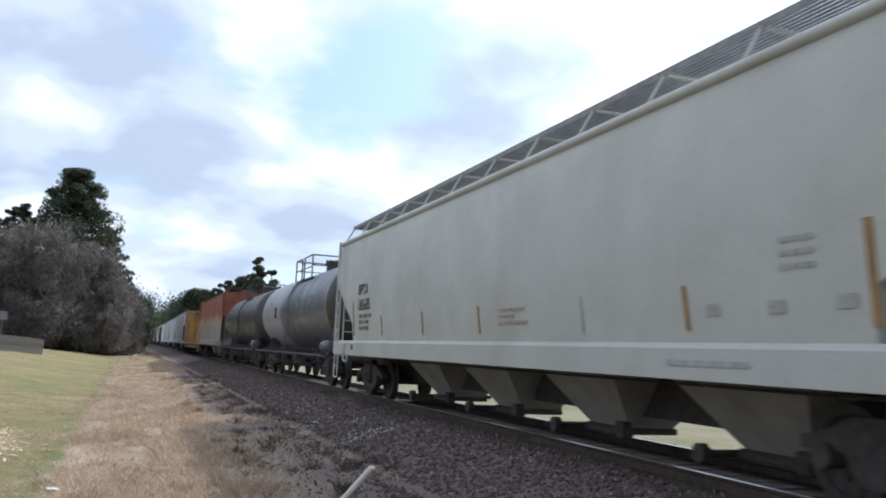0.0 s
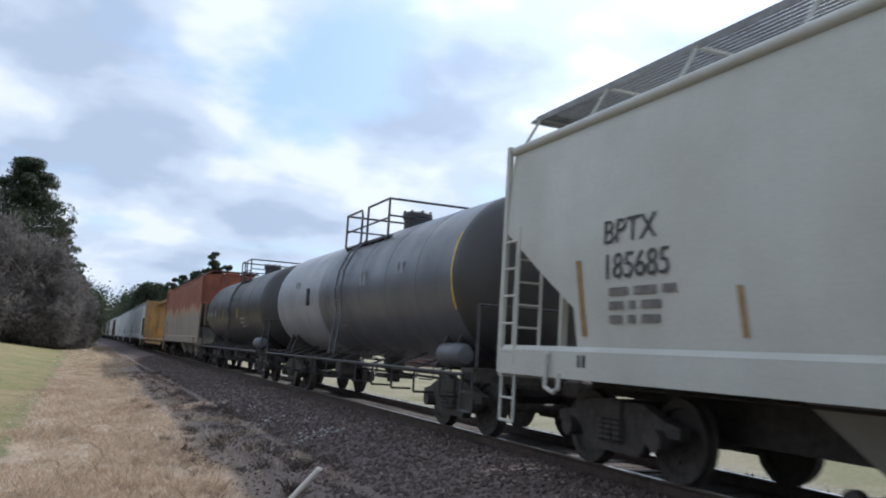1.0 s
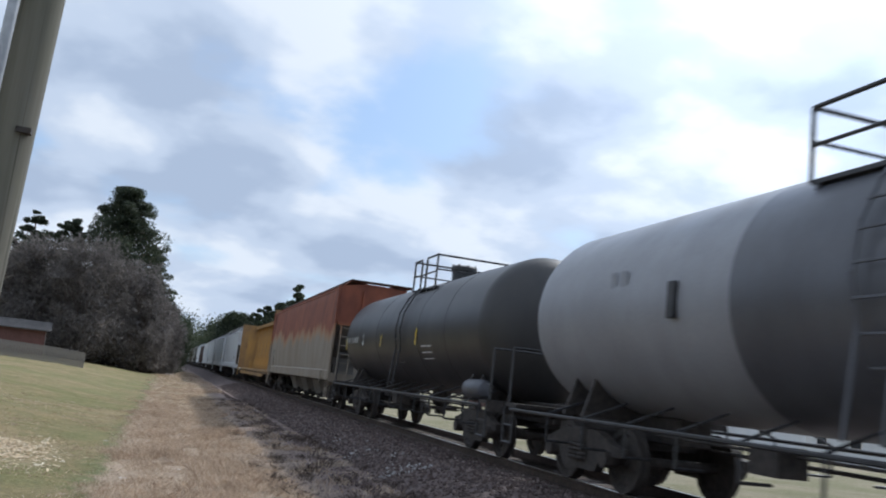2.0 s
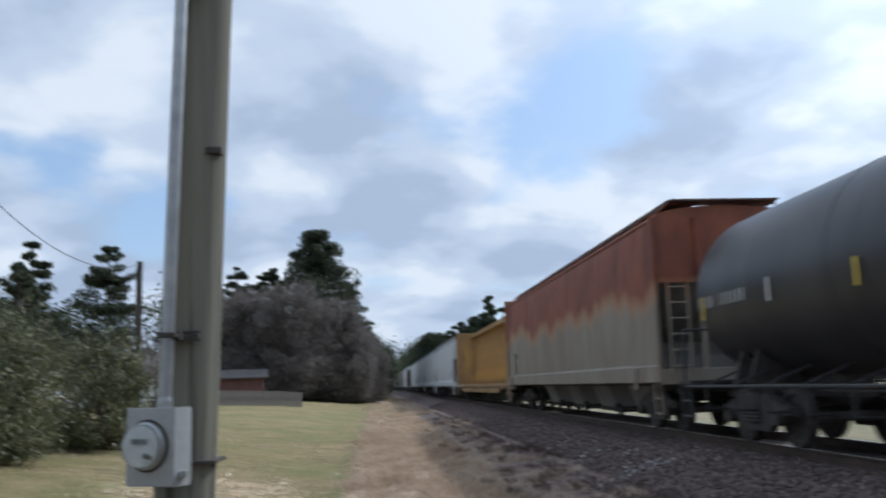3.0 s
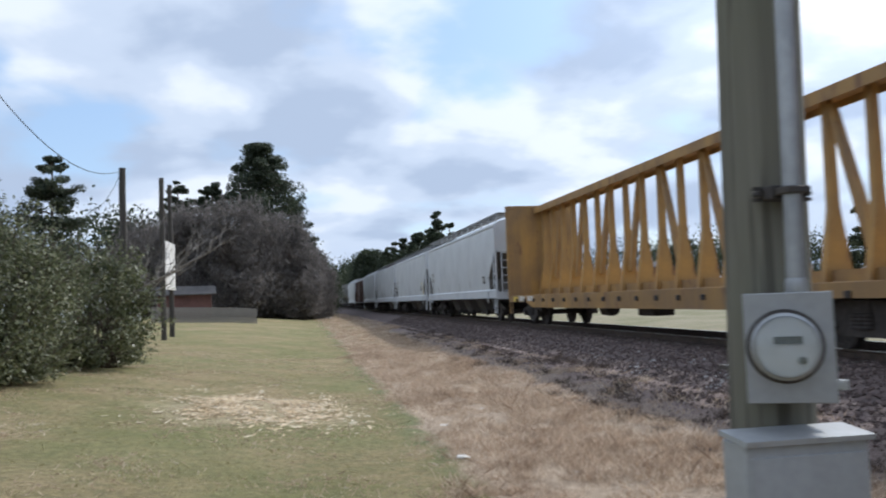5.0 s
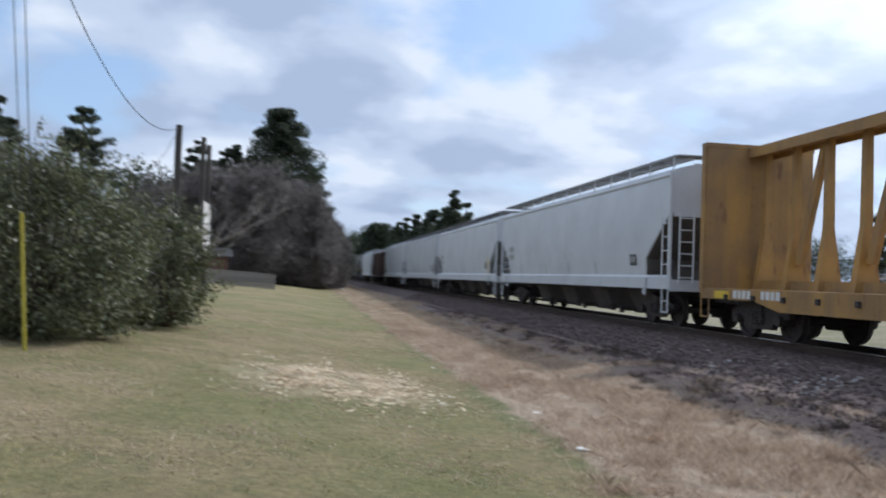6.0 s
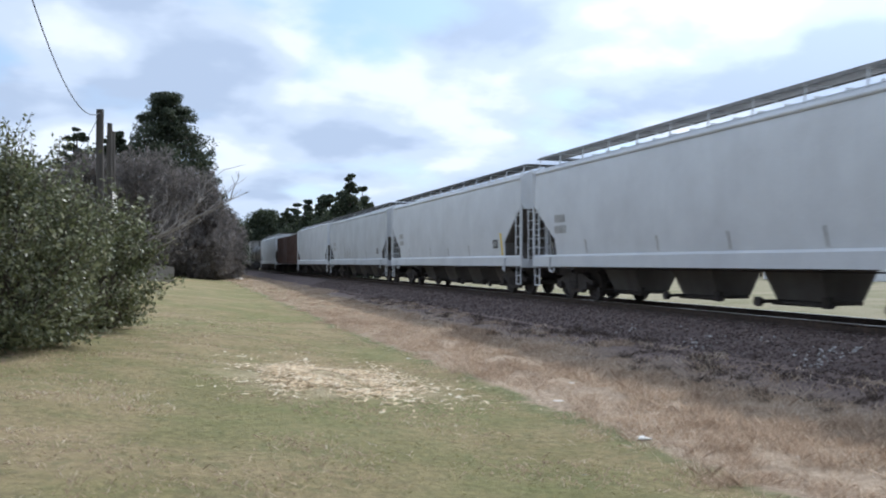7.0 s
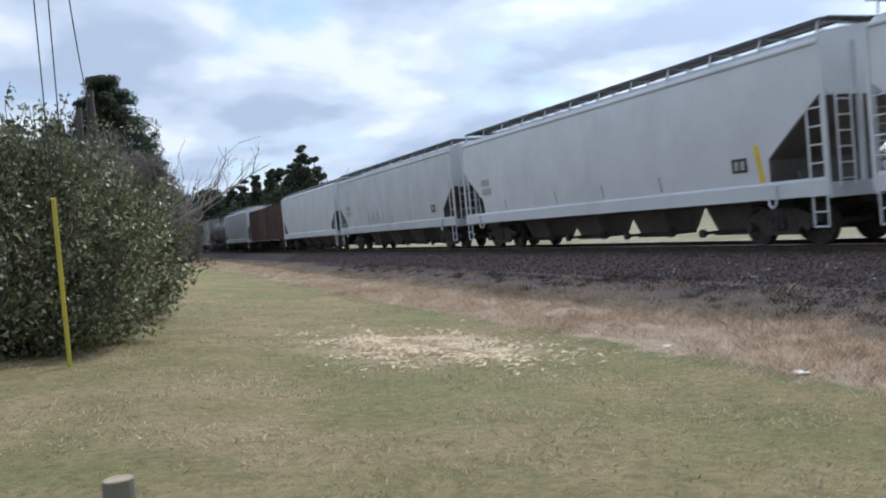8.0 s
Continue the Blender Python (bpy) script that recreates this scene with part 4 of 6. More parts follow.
def centerbeam_car(u, length):
    """Flat car with a truss along its middle and a bulkhead at each end."""
    car = thing("centerbeam_flatcar", "ochre yellow centerbeam flatcar with open truss, empty", "flatcar", "cars of the freight train", (0, u, 0))
    CARS.append((car, u))
    bm = B()
    box(bm, -1.38, 1.38, 0.05, length - 0.05, 1.02, 1.12, 0.01)
    part("deck", bm, OCHRE, car)
    for s in (-1, 1):
        bm = B()
        prism(bm, [(0.05, 1.10), (0.05, 0.86), (2.6, 0.86), (3.6, 0.66), (length - 3.6, 0.66), (length - 2.6, 0.86), (length - 0.05, 0.86), (length - 0.05, 1.10)], "x", s * 1.40 - 0.03, s * 1.40 + 0.03)
        part("side_sill", bm, OCHRE, car)
        bm = B()
        box(bm, s * 1.44 - 0.05, s * 1.44 + 0.05, -0.06, 0.06, 0.86, 0.98, 0.01)
        winch = part("winch", bm, DARK_IRON, car, "dark strap winch")
        winch.location = (0, 0.8, 0)
        for k in range(1, int(length / 1.2)):
            again(winch, car, pose(0, 0.8 + k * 1.2, 0))
    for y, d in ((0, 1), (length, -1)):
        bm = B()
        box(bm, -1.42, 1.42, min(y + d * 0.22, y + d * 0.28), max(y + d * 0.22, y + d * 0.28), 1.0, 4.62)
        part("bulkhead", bm, OCHRE, car, "flat ochre bulkhead plate")
        for x in (-1.38, -0.7, 0.0, 0.7, 1.38):
            bm = B()
            wide = 0.07 if abs(x) > 1.3 else 0.05
            prism(bm, [(min(y + d * 0.02, y + d * 0.22), 1.02), (max(y + d * 0.02, y + d * 0.22), 1.02), (max(y + d * 0.02, y + d * 0.22), 4.60), (min(y + d * 0.02, y + d * 0.22), 4.60)], "x", x - wide, x + wide)
            part("bulkhead_post", bm, OCHRE, car)
        bm = B()
        for z in (1.5, 2.4, 3.3, 4.2):
            box(bm, -1.4, 1.4, min(y + d * 0.04, y + d * 0.22), max(y + d * 0.04, y + d * 0.22), z, z + 0.10)
        box(bm, -1.45, 1.45, min(y, y + d * 0.29), max(y, y + d * 0.29), 4.60, 4.72, 0.01)
        part("bulkhead_rib", bm, OCHRE, car)
        cross_ladder(car, y - d * 0.02, -1.3, -0.9, 1.0, 4.4, OCHRE, 9)
        for s in (-1, 1):
            bm = B()
            pipe(bm, [(s * 1.42, y + d * 0.1, 1.0), (s * 1.42, y + d * 0.1, 0.42), (s * 1.42, y + d * 0.5, 0.42), (s * 1.42, y + d * 0.5, 1.0)], 0.022, 6)
            part("sill_step", bm, OCHRE, car)
    # the centre truss
    bm = B()
    box(bm, -0.33, 0.33, 0.3, length - 0.3, 4.50, 4.60)
    for s in (-1, 1):
        box(bm, s * 0.33 - 0.02, s * 0.33 + 0.02, 0.3, length - 0.3, 4.38, 4.62)
    part("top_chord", bm, OCHRE, car)
    bm = B()
    box(bm, -0.16, 0.16, 0.3, length - 0.3, 1.12, 1.34)
    part("bottom_chord", bm, OCHRE, car)
    n = 18
    step = (length - 1.2) / n
    bm = B()
    prism(bm, [(-0.30, 1.12), (0.30, 1.12), (0.09, 2.5), (0.07, 4.5), (-0.07, 4.5), (-0.09, 2.5)], "y", -0.085, 0.085)
    post = part("truss_post", bm, OCHRE, car)
    post.location = (0, 0.6, 0)
    for k in range(1, n + 1):
        again(post, car, pose(0, 0.6 + k * step, 0))
    bm = B()
    prism(bm, [(0.05, 1.7), (0.30, 1.7), (step - 0.05, 4.4), (step - 0.22, 4.4)], "x", -0.07, 0.07)
    brace = part("truss_brace", bm, OCHRE, car)
    brace.location = (0, 0.6, 0)
    for k in range(1, n):
        if k % 2 == 0:
            again(brace, car, pose(0, 0.6 + k * step, 0) if k < n // 2 else pose(0, 0.6 + (k + 1) * step, 0, 0, 0, 180))
    # centre sill under the deck
    bm = B()
    box(bm, -0.22, 0.22, 0.1, length - 0.1, 0.62, 0.95)
    part("dark_centre_beam", bm, DARK_IRON, car)
    bm = B()
    box(bm, -0.9, -0.3, length * 0.45, length * 0.45 + 1.0, 0.45, 0.8, 0.03)
    tube(bm, (-0.6, length * 0.6, 0.6), (-0.6, length * 0.6 + 0.7, 0.6), 0.2, seg=12)
    pipe(bm, [(-0.8, 3, 0.7), (-0.8, length - 3, 0.7)], 0.03, 6)
    part("brake_rigging", bm, DARK_IRON, car)
    add_trucks(car, length, 2.2)
    add_couplers(car, length)
    for y0, ws in ((length - 1.7, (0.16, 0.14, 0.16, 0.15)), (length - 2.9, (0.14, 0.16, 0.14, 0.16))):
        bars(car, y0, 0.90, ws, 0.18, 0.05, -1.434, WHITE_MARK)
    plate_on_side(car, "stencil_panel", length - 1.5, length - 0.8, 0.88, 1.06, YELLOW_MARK, -1.434)
    return car


def box_car(u, length, label, skin):
    car = thing("boxcar", label, "boxcar", "cars of the freight train", (0, u, 0))
    CARS.append((car, u))
    bm = B()
    prism(bm, [(-1.5, 1.05), (1.5, 1.05), (1.5, 4.0), (0, 4.18), (-1.5, 4.0)], "y", 0.1, length - 0.1)
    part("body", bm, skin, car)
    for s in (-1, 1):
        bm = B()
        k = 0.5
        while k < length - 0.3:
            box(bm, s * 1.53 - 0.03, s * 1.53 + 0.03, k - 0.05, k + 0.05, 1.1, 3.98)
            k += 1.1
        part("side_ribs", bm, skin, car)
        bm = B()
        box(bm, s * 1.56 - 0.03, s * 1.56 + 0.03, length / 2 - 1.6, length / 2 + 1.6, 1.15, 3.88, 0.01)
        part("sliding_door", bm, skin, car)
    for y, d in ((0, 1), (length, -1)):
        bm = B()
        for z in (1.3, 1.9, 2.5, 3.1, 3.65):
            box(bm, -1.4, 1.4, min(y, y + d * 0.1), max(y, y + d * 0.1), z, z + 0.25, 0.03)
        part("end_ribs", bm, skin, car)
    add_trucks(car, length, 2.2, False)
    add_couplers(car, length)
    return car


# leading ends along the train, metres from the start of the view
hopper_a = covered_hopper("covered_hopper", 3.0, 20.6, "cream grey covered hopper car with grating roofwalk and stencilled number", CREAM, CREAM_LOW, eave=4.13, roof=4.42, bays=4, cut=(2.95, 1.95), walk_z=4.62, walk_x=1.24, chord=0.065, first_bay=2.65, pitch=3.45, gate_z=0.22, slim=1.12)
tank_a = tank_car("tank_car", 24.35, 15.85, "grey tank car with black leading end and platform railing", TANK_GREY, TANK_BLACK, TANK_LIGHT, 7.0, (5.95, 9.15), tail=5.4)
tank_b = tank_car("tank_car", 40.9, 15.3, "dark charcoal tank car with small yellow marks", TANK_DARK, TANK_BLACK, TANK_DARK, 6.9, (5.9, 7.95), 1.47, 2.55)
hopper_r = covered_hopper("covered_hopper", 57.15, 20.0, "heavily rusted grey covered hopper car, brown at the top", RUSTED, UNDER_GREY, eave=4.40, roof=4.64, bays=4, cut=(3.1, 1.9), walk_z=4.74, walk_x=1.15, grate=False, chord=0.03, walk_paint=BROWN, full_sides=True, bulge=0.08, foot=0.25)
flat_y = centerbeam_car(78.1, 23.8)
hopper_1 = covered_hopper("covered_hopper", 103.3, 19.4, "light grey covered hopper car with four bays", WHITE, UNDER_SHADED, eave=4.14, roof=4.48, bays=4, cut=(3.05, 1.72), walk_z=4.63, walk_x=1.42, walk_paint=GRATE, grate=False, foot=0.27)
hopper_2 = covered_hopper("covered_hopper", 123.7, 18.6, "light grey covered hopper car with yellow stripe near its end", WHITE, UNDER_SHADED, eave=4.14, roof=4.48, bays=4, cut=(3.1, 1.75), walk_z=4.58, walk_x=1.36, walk_paint=WALK_SHADED, grate=False, foot=0.27)
hopper_3 = covered_hopper("covered_hopper", 143.4, 18.8, "light grey covered hopper car with faded graffiti", PALE, UNDER_SHADED, eave=4.14, roof=4.48, bays=4, cut=(2.7, 1.5), walk_z=4.58, walk_x=1.36, walk_paint=WALK_SHADED, grate=False, foot=0.27)
hopper_4 = covered_hopper("covered_hopper", 163.3, 17.4, "white covered hopper car", WHITE, UNDER_SHADED, eave=4.22, roof=4.48, bays=4, cut=(2.6, 1.5), walk_z=4.58, detail=False, grate=False)
box_car(181.8, 17.2, "dull brown ribbed boxcar with shut doors", BROWN)
covered_hopper("covered_hopper", 200.1, 18.0, "white covered hopper car far down the train", WHITE, UNDER_SHADED, bays=4, cut=(2.6, 1.5), detail=False, grate=False)
far_tank = tank_car("tank_car", 219.2, 15.3, "black tank car far down the train", TANK_BLACK, TANK_BLACK, TANK_BLACK, 7, (5.9, 8))
u_next = 235.6
for k, (skin, words) in enumerate(((WORN_STEEL, "dark weathered grey"), (BROWN, "dull brown"), (WORN_STEEL, "dark weathered grey"), (PALE, "pale grey"), (WORN_STEEL, "dark weathered grey"), (BROWN, "dull brown"), (WORN_STEEL, "dark weathered grey"), (WORN_STEEL, "dark weathered grey"), (BROWN, "dull brown"))):
    covered_hopper("covered_hopper", u_next, 18.0, words + " covered hopper car near the end of the train", skin, UNDER_GREY, bays=4, cut=(2.6, 1.5), detail=False, grate=False)
    u_next += 19.2


def train_markings():
    X = None

    # cream hopper: positions are metres from its leading end
    def at(u):
        return u - 3.0
    lettering(hopper_a, "BPTX", -1.612, at(21.08), 2.56, 0.38, BLACK_MARK, 1.08)
    lettering(hopper_a, "185685", -1.606, at(21.08), 2.17, 0.40, BLACK_MARK, 1.01)
    for z, ws in ((1.98, (0.3, 0.32, 0.18)), (1.83, (0.22, 0.10, 0.28)), (1.68, (0.2, 0.12, 0.26))):
        bars(hopper_a, at(20.95), z, tuple(w * 1.2 for w in ws), 0.09, 0.10, X, DIM_MARK)
    for u in (7.3, 9.5, 12.95, 15.9, 18.85):
        plate_on_side(hopper_a, "stripe_mark", at(u) - 0.035, at(u) + 0.035, 1.54, 2.0, ORANGE_MARK if u > 12 or u < 8 else GREY_MARK, X, lean=0.06)
    plate_on_side(hopper_a, "stripe_mark", at(4.86), at(4.95), 1.54, 2.4, ORANGE_MARK, X, lean=0.05)
    plate_on_side(hopper_a, "stripe_mark", at(21.42), at(21.52), 1.54, 2.42, ORANGE_MARK, X, lean=0.12)
    for k, z in enumerate((1.68, 1.78, 1.88)):
        bars(hopper_a, at(12.2), z, ((0.3, 0.2, 0.45), (0.2, 0.35), (0.4, 0.15, 0.3))[k], 0.045, 0.06, X, RED_MARK)
    for z in (2.30, 2.18, 2.06):
        bars(hopper_a, at(5.95), z, (0.14, 0.08, 0.12), 0.05, 0.04, X, GREY_MARK)
    for u, z in ((7.0, 1.68), (6.1, 1.68), (5.3, 1.7)):
        bars(hopper_a, at(u), z, (0.2,), 0.12, 0.05, X, GREY_MARK)
    bars(hopper_a, at(7.6), 1.18, (0.4, 0.5, 0.3), 0.06, 0.05, -1.616, GREY_MARK)
    bars(hopper_a, at(21.5), 1.18, (0.05, 0.06), 0.14, 0.05, -1.616, BLACK_MARK)
    # tanks
    def on_tank(z, r=1.47, cz=2.57):
        return -sqrt(r * r - (z - cz) ** 2) - 0.006
    bm = B()
    arc = [(1.476 * cos(t), 1.476 * sin(t)) for t in (pi + 0.42 - 0.09 * k for k in range(11))]
    loft(bm, [[(p, 1.30 + o, 2.57 + q) for p, q in arc] for o in (0, 0.05)], close=False, caps=False)
    part("yellow_stripe", bm, YELLOW_MARK, tank_a)
    bm = B()
    box(bm, on_tank(2.5) - 0.05, on_tank(2.5) + 0.02, 10.85, 11.0, 2.3, 2.75, 0.01)
    part("placard_holder", bm, BLACK_PIPE, tank_a, "small black placard holder")
    for u, z in ((30.8, 2.6), (28.5, 2.65), (36.9, 2.7)):
        bars(tank_a, u - 24.35, z, (0.16, 0.16), 0.3, 0.12, on_tank(z + 0.15), TANK_LIGHT)
    
    for u, z0, z1 in ((46.6, 2.15, 2.55), (50.2, 2.15, 2.5), (55.1, 2.1, 2.5)):
        plate_on_side(tank_b, "yellow_stripe", u - 41.05, u - 40.98, z0, z1, YELLOW_MARK, on_tank(z0 + 0.2, 1.5, 2.55))
    plate_on_side(tank_b, "white_stripe", 11.5, 11.56, 2.2, 2.55, WHITE_MARK, on_tank(2.35, 1.5, 2.55))
    bars(tank_b, 14.3, 2.30, (0.07, 0.09, 0.06, 0.09), 0.2, 0.10, on_tank(2.4, 1.47, 2.55), GREY_MARK)
    bars(tank_b, 13.4, 2.30, (0.06, 0.08, 0.09, 0.07, 0.09, 0.08), 0.2, 0.10, on_tank(2.4, 1.47, 2.55), GREY_MARK)
    for k in range(3):
        bars(tank_b, 7.3, 2.25 - 0.16 * k, (0.3, 0.24), 0.05, 0.08, on_tank(2.2 - 0.16 * k, 1.47, 2.55), GREY_MARK)
        bars(tank_b, 5.3, 2.1 - 0.14 * k, (0.4, 0.3), 0.05, 0.08, on_tank(2.1 - 0.14 * k, 1.47, 2.55), GREY_MARK)
    # rusted hopper
    XR = -1.582
    bars(hopper_r, 75.45 - 57.15, 2.05, (0.05, 0.07, 0.05, 0.07, 0.05, 0.06), 0.24, 0.09, XR, DIM_MARK)
    bars(hopper_r, 75.3 - 57.15, 1.62, (0.06, 0.05, 0.07, 0.05), 0.22, 0.10, XR, DIM_MARK)
    # white hoppers
    for car, u, L in ((hopper_1, 103.3, 19.4), (hopper_2, 123.7, 18.6), (hopper_3, 143.4, 18.8)):
        plate_on_side(car, "consolidated_stencil", 2.35, 2.85, 1.70, 2.02, BLACK_MARK, None, "small black stencil panel")
        for k in range(2):
            plate_on_side(car, "stencil_bar", 2.42 + 0.2 * k, 2.56 + 0.2 * k, 1.76, 1.96, GREY_MARK, -1.59)
        bars(car, L - 1.75, 2.42, (0.14, 0.14, 0.14, 0.14), 0.24, 0.05, None, GREY_MARK)
        bars(car, L - 1.75, 2.08, (0.12, 0.12, 0.12, 0.12, 0.12), 0.24, 0.05, None, GREY_MARK)
        for q in (0.30, 0.45, 0.6, 0.8, 0.92):
            plate_on_side(car, "stripe_mark", L * q, L * q + 0.07, 1.46, 1.85, GREY_MARK, None, lean=0.06)
    plate_on_side(hopper_2, "yellow_stripe", 1.85, 2.0, 1.36, 2.25, YELLOW_MARK, None, "orange yellow reflective stripe", lean=0.1)
    for k in range(7):
        y = 10.2 + 0.45 * k
        plate_on_side(hopper_3, "graffiti_stroke", y, y + 0.10, 1.5, 2.05 + 0.1 * (k % 3), GREY_MARK, None, lean=0.25 if k % 2 else -0.25)


train_markings()


# ---- the meter pole ----


def meter_pole():
    x, y = -8.13, 5.0
    g = ground_z(x, y)
    pole = thing("utility_pole", "weathered wooden service pole with conduit, beside the track", "utility pole", "", (x, y, g))
    bm = B()
    rings = []
    seg = 24
    for k in range(25):
        z = -0.3 + 8.8 * k / 24
        r = 0.142 - 0.014 * max(z, 0) / 8.5
        rings.append([((r + 0.004 * noise.noise((cos(a) * 2, sin(a) * 2, z * 0.4))) * cos(a) + 0.025 * (z - 1.9) - 0.016, (r + 0.004 * noise.noise((cos(a) * 5, sin(a) * 5, z * 0.3))) * sin(a) + 0.004 * z, z) for a in (2 * pi * q / seg for q in range(seg))])
    loft(bm, rings)
    part("shaft", bm, POLE_WOOD, pole, smooth=True)
    z0 = -g  # height of the rail top over the base
    bm = B()
    tube(bm, (-0.064, -0.245, z0 + 1.06), (0.060, -0.215, z0 + 7.2), 0.029, seg=14)
    spin(bm, [(0.031, 0.0), (0.034, 0.01), (0.034, 0.045), (0.031, 0.055)], "z", (-0.064, -0.245, z0 + 1.05), 12)
    part("conduit", bm, GALV, pole, "grey steel conduit", smooth=True)
    for z in (z0 + 1.38, z0 + 3.1):
        lean = 0.020 * (z - z0 - 1.06)
        bm = B()
        box(bm, -0.14 + lean, 0.06 + lean, -0.152, -0.138, z - 0.024, z - 0.012)
        box(bm, -0.14 + lean, 0.06 + lean, -0.152, -0.138, z + 0.012, z + 0.024)
        box(bm, -0.115 + lean, -0.015 + lean, -0.208, -0.14, z - 0.022, z + 0.022, 0.004)
        box(bm, -0.104 + lean, -0.024 + lean, -0.280, -0.205, z - 0.012, z + 0.012, 0.004)
        for x1 in (-0.125, 0.045):
            tube(bm, (x1 + lean, -0.165, z), (x1 + lean, -0.13, z), 0.010, seg=6)
        part("conduit_strap", bm, DARK_IRON, pole)
    bm = B()
    box(bm, 0.075, 0.150, -0.12, -0.06, z0 + 2.26, z0 + 2.29)
    part("pole_tag", bm, DARK_IRON, pole)
    for z in (0.9, 1.5):
        bm = B()
        box(bm, -0.142, 0.142, -0.142, 0.142, z0 + z - 0.7, z0 + z - 0.685)
        part("band", bm, DARK_IRON, pole)
    # meter socket box
    mb = thing("electric_meter_box", "grey steel meter socket with round glass meter", "meter box", "", (x - 0.078, y - 0.19, 0.73))
    mb.rotation_euler = (0, 0, radians(-25))
    bm = B()
    box(bm, -0.12, 0.12, -0.085, 0.045, 0.0, 0.325, 0.006)
    part("case", bm, BOX_GREY, mb)
    bm = B()
    box(bm, -0.128, 0.128, -0.092, -0.082, -0.006, 0.332, 0.003)
    box(bm, 0.124, 0.130, -0.092, 0.02, -0.006, 0.332)
    part("cover", bm, BOX_GREY, mb, "grey cover with pale worn edge")
    # dark ring added round the meter, standing in for its shadow
    bm = B()
    spin(bm, [(0.06, -0.0925), (0.112, -0.0925), (0.114, -0.096), (0.108, -0.099), (0.06, -0.099)], "y", (-0.012, 0, 0.168), 32)
    part("shadow_ring", bm, DARK_IRON, mb, "dark ring laid on the cover as the meter's shadow", smooth=True)
    bm = B()
    spin(bm, [(0.098, -0.088), (0.103, -0.095), (0.103, -0.115), (0.094, -0.120), (0.090, -0.118)], "y", (-0.012, 0, 0.168), 32)
    part("sealing_ring", bm, GALV, mb, "bright steel sealing ring", smooth=True)
    bm = B()
    spin(bm, [(0.088, -0.10), (0.086, -0.135), (0.02, -0.137)], "y", (-0.012, 0, 0.168), 28)
    part("dial", bm, DIAL, mb, "grey meter face", smooth=True)
    bm = B()
    box(bm, -0.048, 0.03, -0.142, -0.136, 0.178, 0.20)
    part("display", bm, LCD, mb)
    bm = B()
    spin(bm, [(0.012, -0.137), (0.012, -0.15), (0.004, -0.151)], "y", (0.028, 0, 0.13), 10)
    part("reset_knob", bm, LCD, mb)
    bm = B()
    rings = [(0.090, -0.115), (0.089, -0.150), (0.083, -0.163), (0.06, -0.170), (0.003, -0.172)]
    spin(bm, rings, "y", (-0.012, 0, 0.168), 28)
    cover = part("glass_cover", bm, METER_GLASS, mb, "round glass meter cover", smooth=True)
    cover.visible_shadow = False
    bm = B()
    box(bm, 0.13, 0.165, -0.06, -0.035, 0.03, 0.06)
    box(bm, 0.13, 0.15, -0.07, -0.02, 0.035, 0.055)
    part("hasp", bm, GALV, mb)
    # lower cabinet on the pole
    lb = thing("service_panel_box", "plain grey steel service panel under the meter", "electrical box", "", (x - 0.08, y - 0.15, ground_z(x, y)))
    top = 0.63 - ground_z(x, y)
    bm = B()
    box(bm, -0.205, 0.205, -0.13, 0.015, top - 0.75, top - 0.02, 0.006)
    part("case", bm, BOX_GREY, lb)
    bm = B()
    prism(bm, [(-0.15, top - 0.025), (0.015, top - 0.01), (0.015, top + 0.006), (-0.155, top - 0.008)], "x", -0.213, 0.213)
    part("rain_hood", bm, BOX_GREY, lb, "worn rain hood lip")
    bm = B()
    box(bm, -0.19, 0.19, -0.137, -0.128, top - 0.72, top - 0.06, 0.003)
    part("door", bm, BOX_GREY, lb)
    bm = B()
    box(bm, -0.03, 0.03, -0.10, -0.04, 0.0, top - 0.74)
    part("feed_conduit", bm, GALV, lb)


meter_pole()


def leaning_stick():
    bm = B()
    a, b = Vector((-5.38, 8.2, -0.84)), Vector((-4.73, 7.68, 0.12))
    tube(bm, a, b, 0.028, 0.026, 9)
    spin(bm, [(0.03, 0.0), (0.034, 0.01), (0.03, 0.03)], "z", tuple(b - Vector((0, 0, 0.02))), 9)
    st = part("marker_stake", bm, SIGN_WHITE)
    tagged(st, "white leaning wooden stake in the dry grass", "stake")


leaning_stick()


# ---- plants ----
def quads(centres, size, aspect=1.0, up=0.0, rng=np.random, bend=False):
    """Small randomly turned leaves: arrays of vertices and faces. up: how far their long axes point upwards."""
    n = len(centres)
    d = rng.normal(size=(n, 3))
    d[:, 2] += up * 2.0
    d /= np.linalg.norm(d, axis=1)[:, None]
    e = np.cross(d, rng.normal(size=(n, 3)))
    e /= np.linalg.norm(e, axis=1)[:, None]
    s = (np.asarray(size) * rng.uniform(0.6, 1.4, n))[:, None]
    a, b = d * s * 0.5, e * s * 0.5 * aspect
    v = np.stack([centres - a, centres + b, centres + a, centres - b], 1).reshape(-1, 3)
    return v, np.arange(4 * n).reshape(n, 4)


def limb_mesh(bm, a, b, r0, r1, wob=0.15, n=4):
    a, b = Vector(a), Vector(b)
    pts = [a.lerp(b, k / n) + (Vector((random.uniform(-1, 1), random.uniform(-1, 1), random.uniform(-0.4, 0.4))) * wob * (b - a).length * 0.2 if 0 < k < n else Vector()) for k in range(n + 1)]
    for k in range(n):
        tube(bm, pts[k], pts[k + 1], r0 + (r1 - r0) * k / n, r0 + (r1 - r0) * (k + 1) / n, 7, False)
    return pts


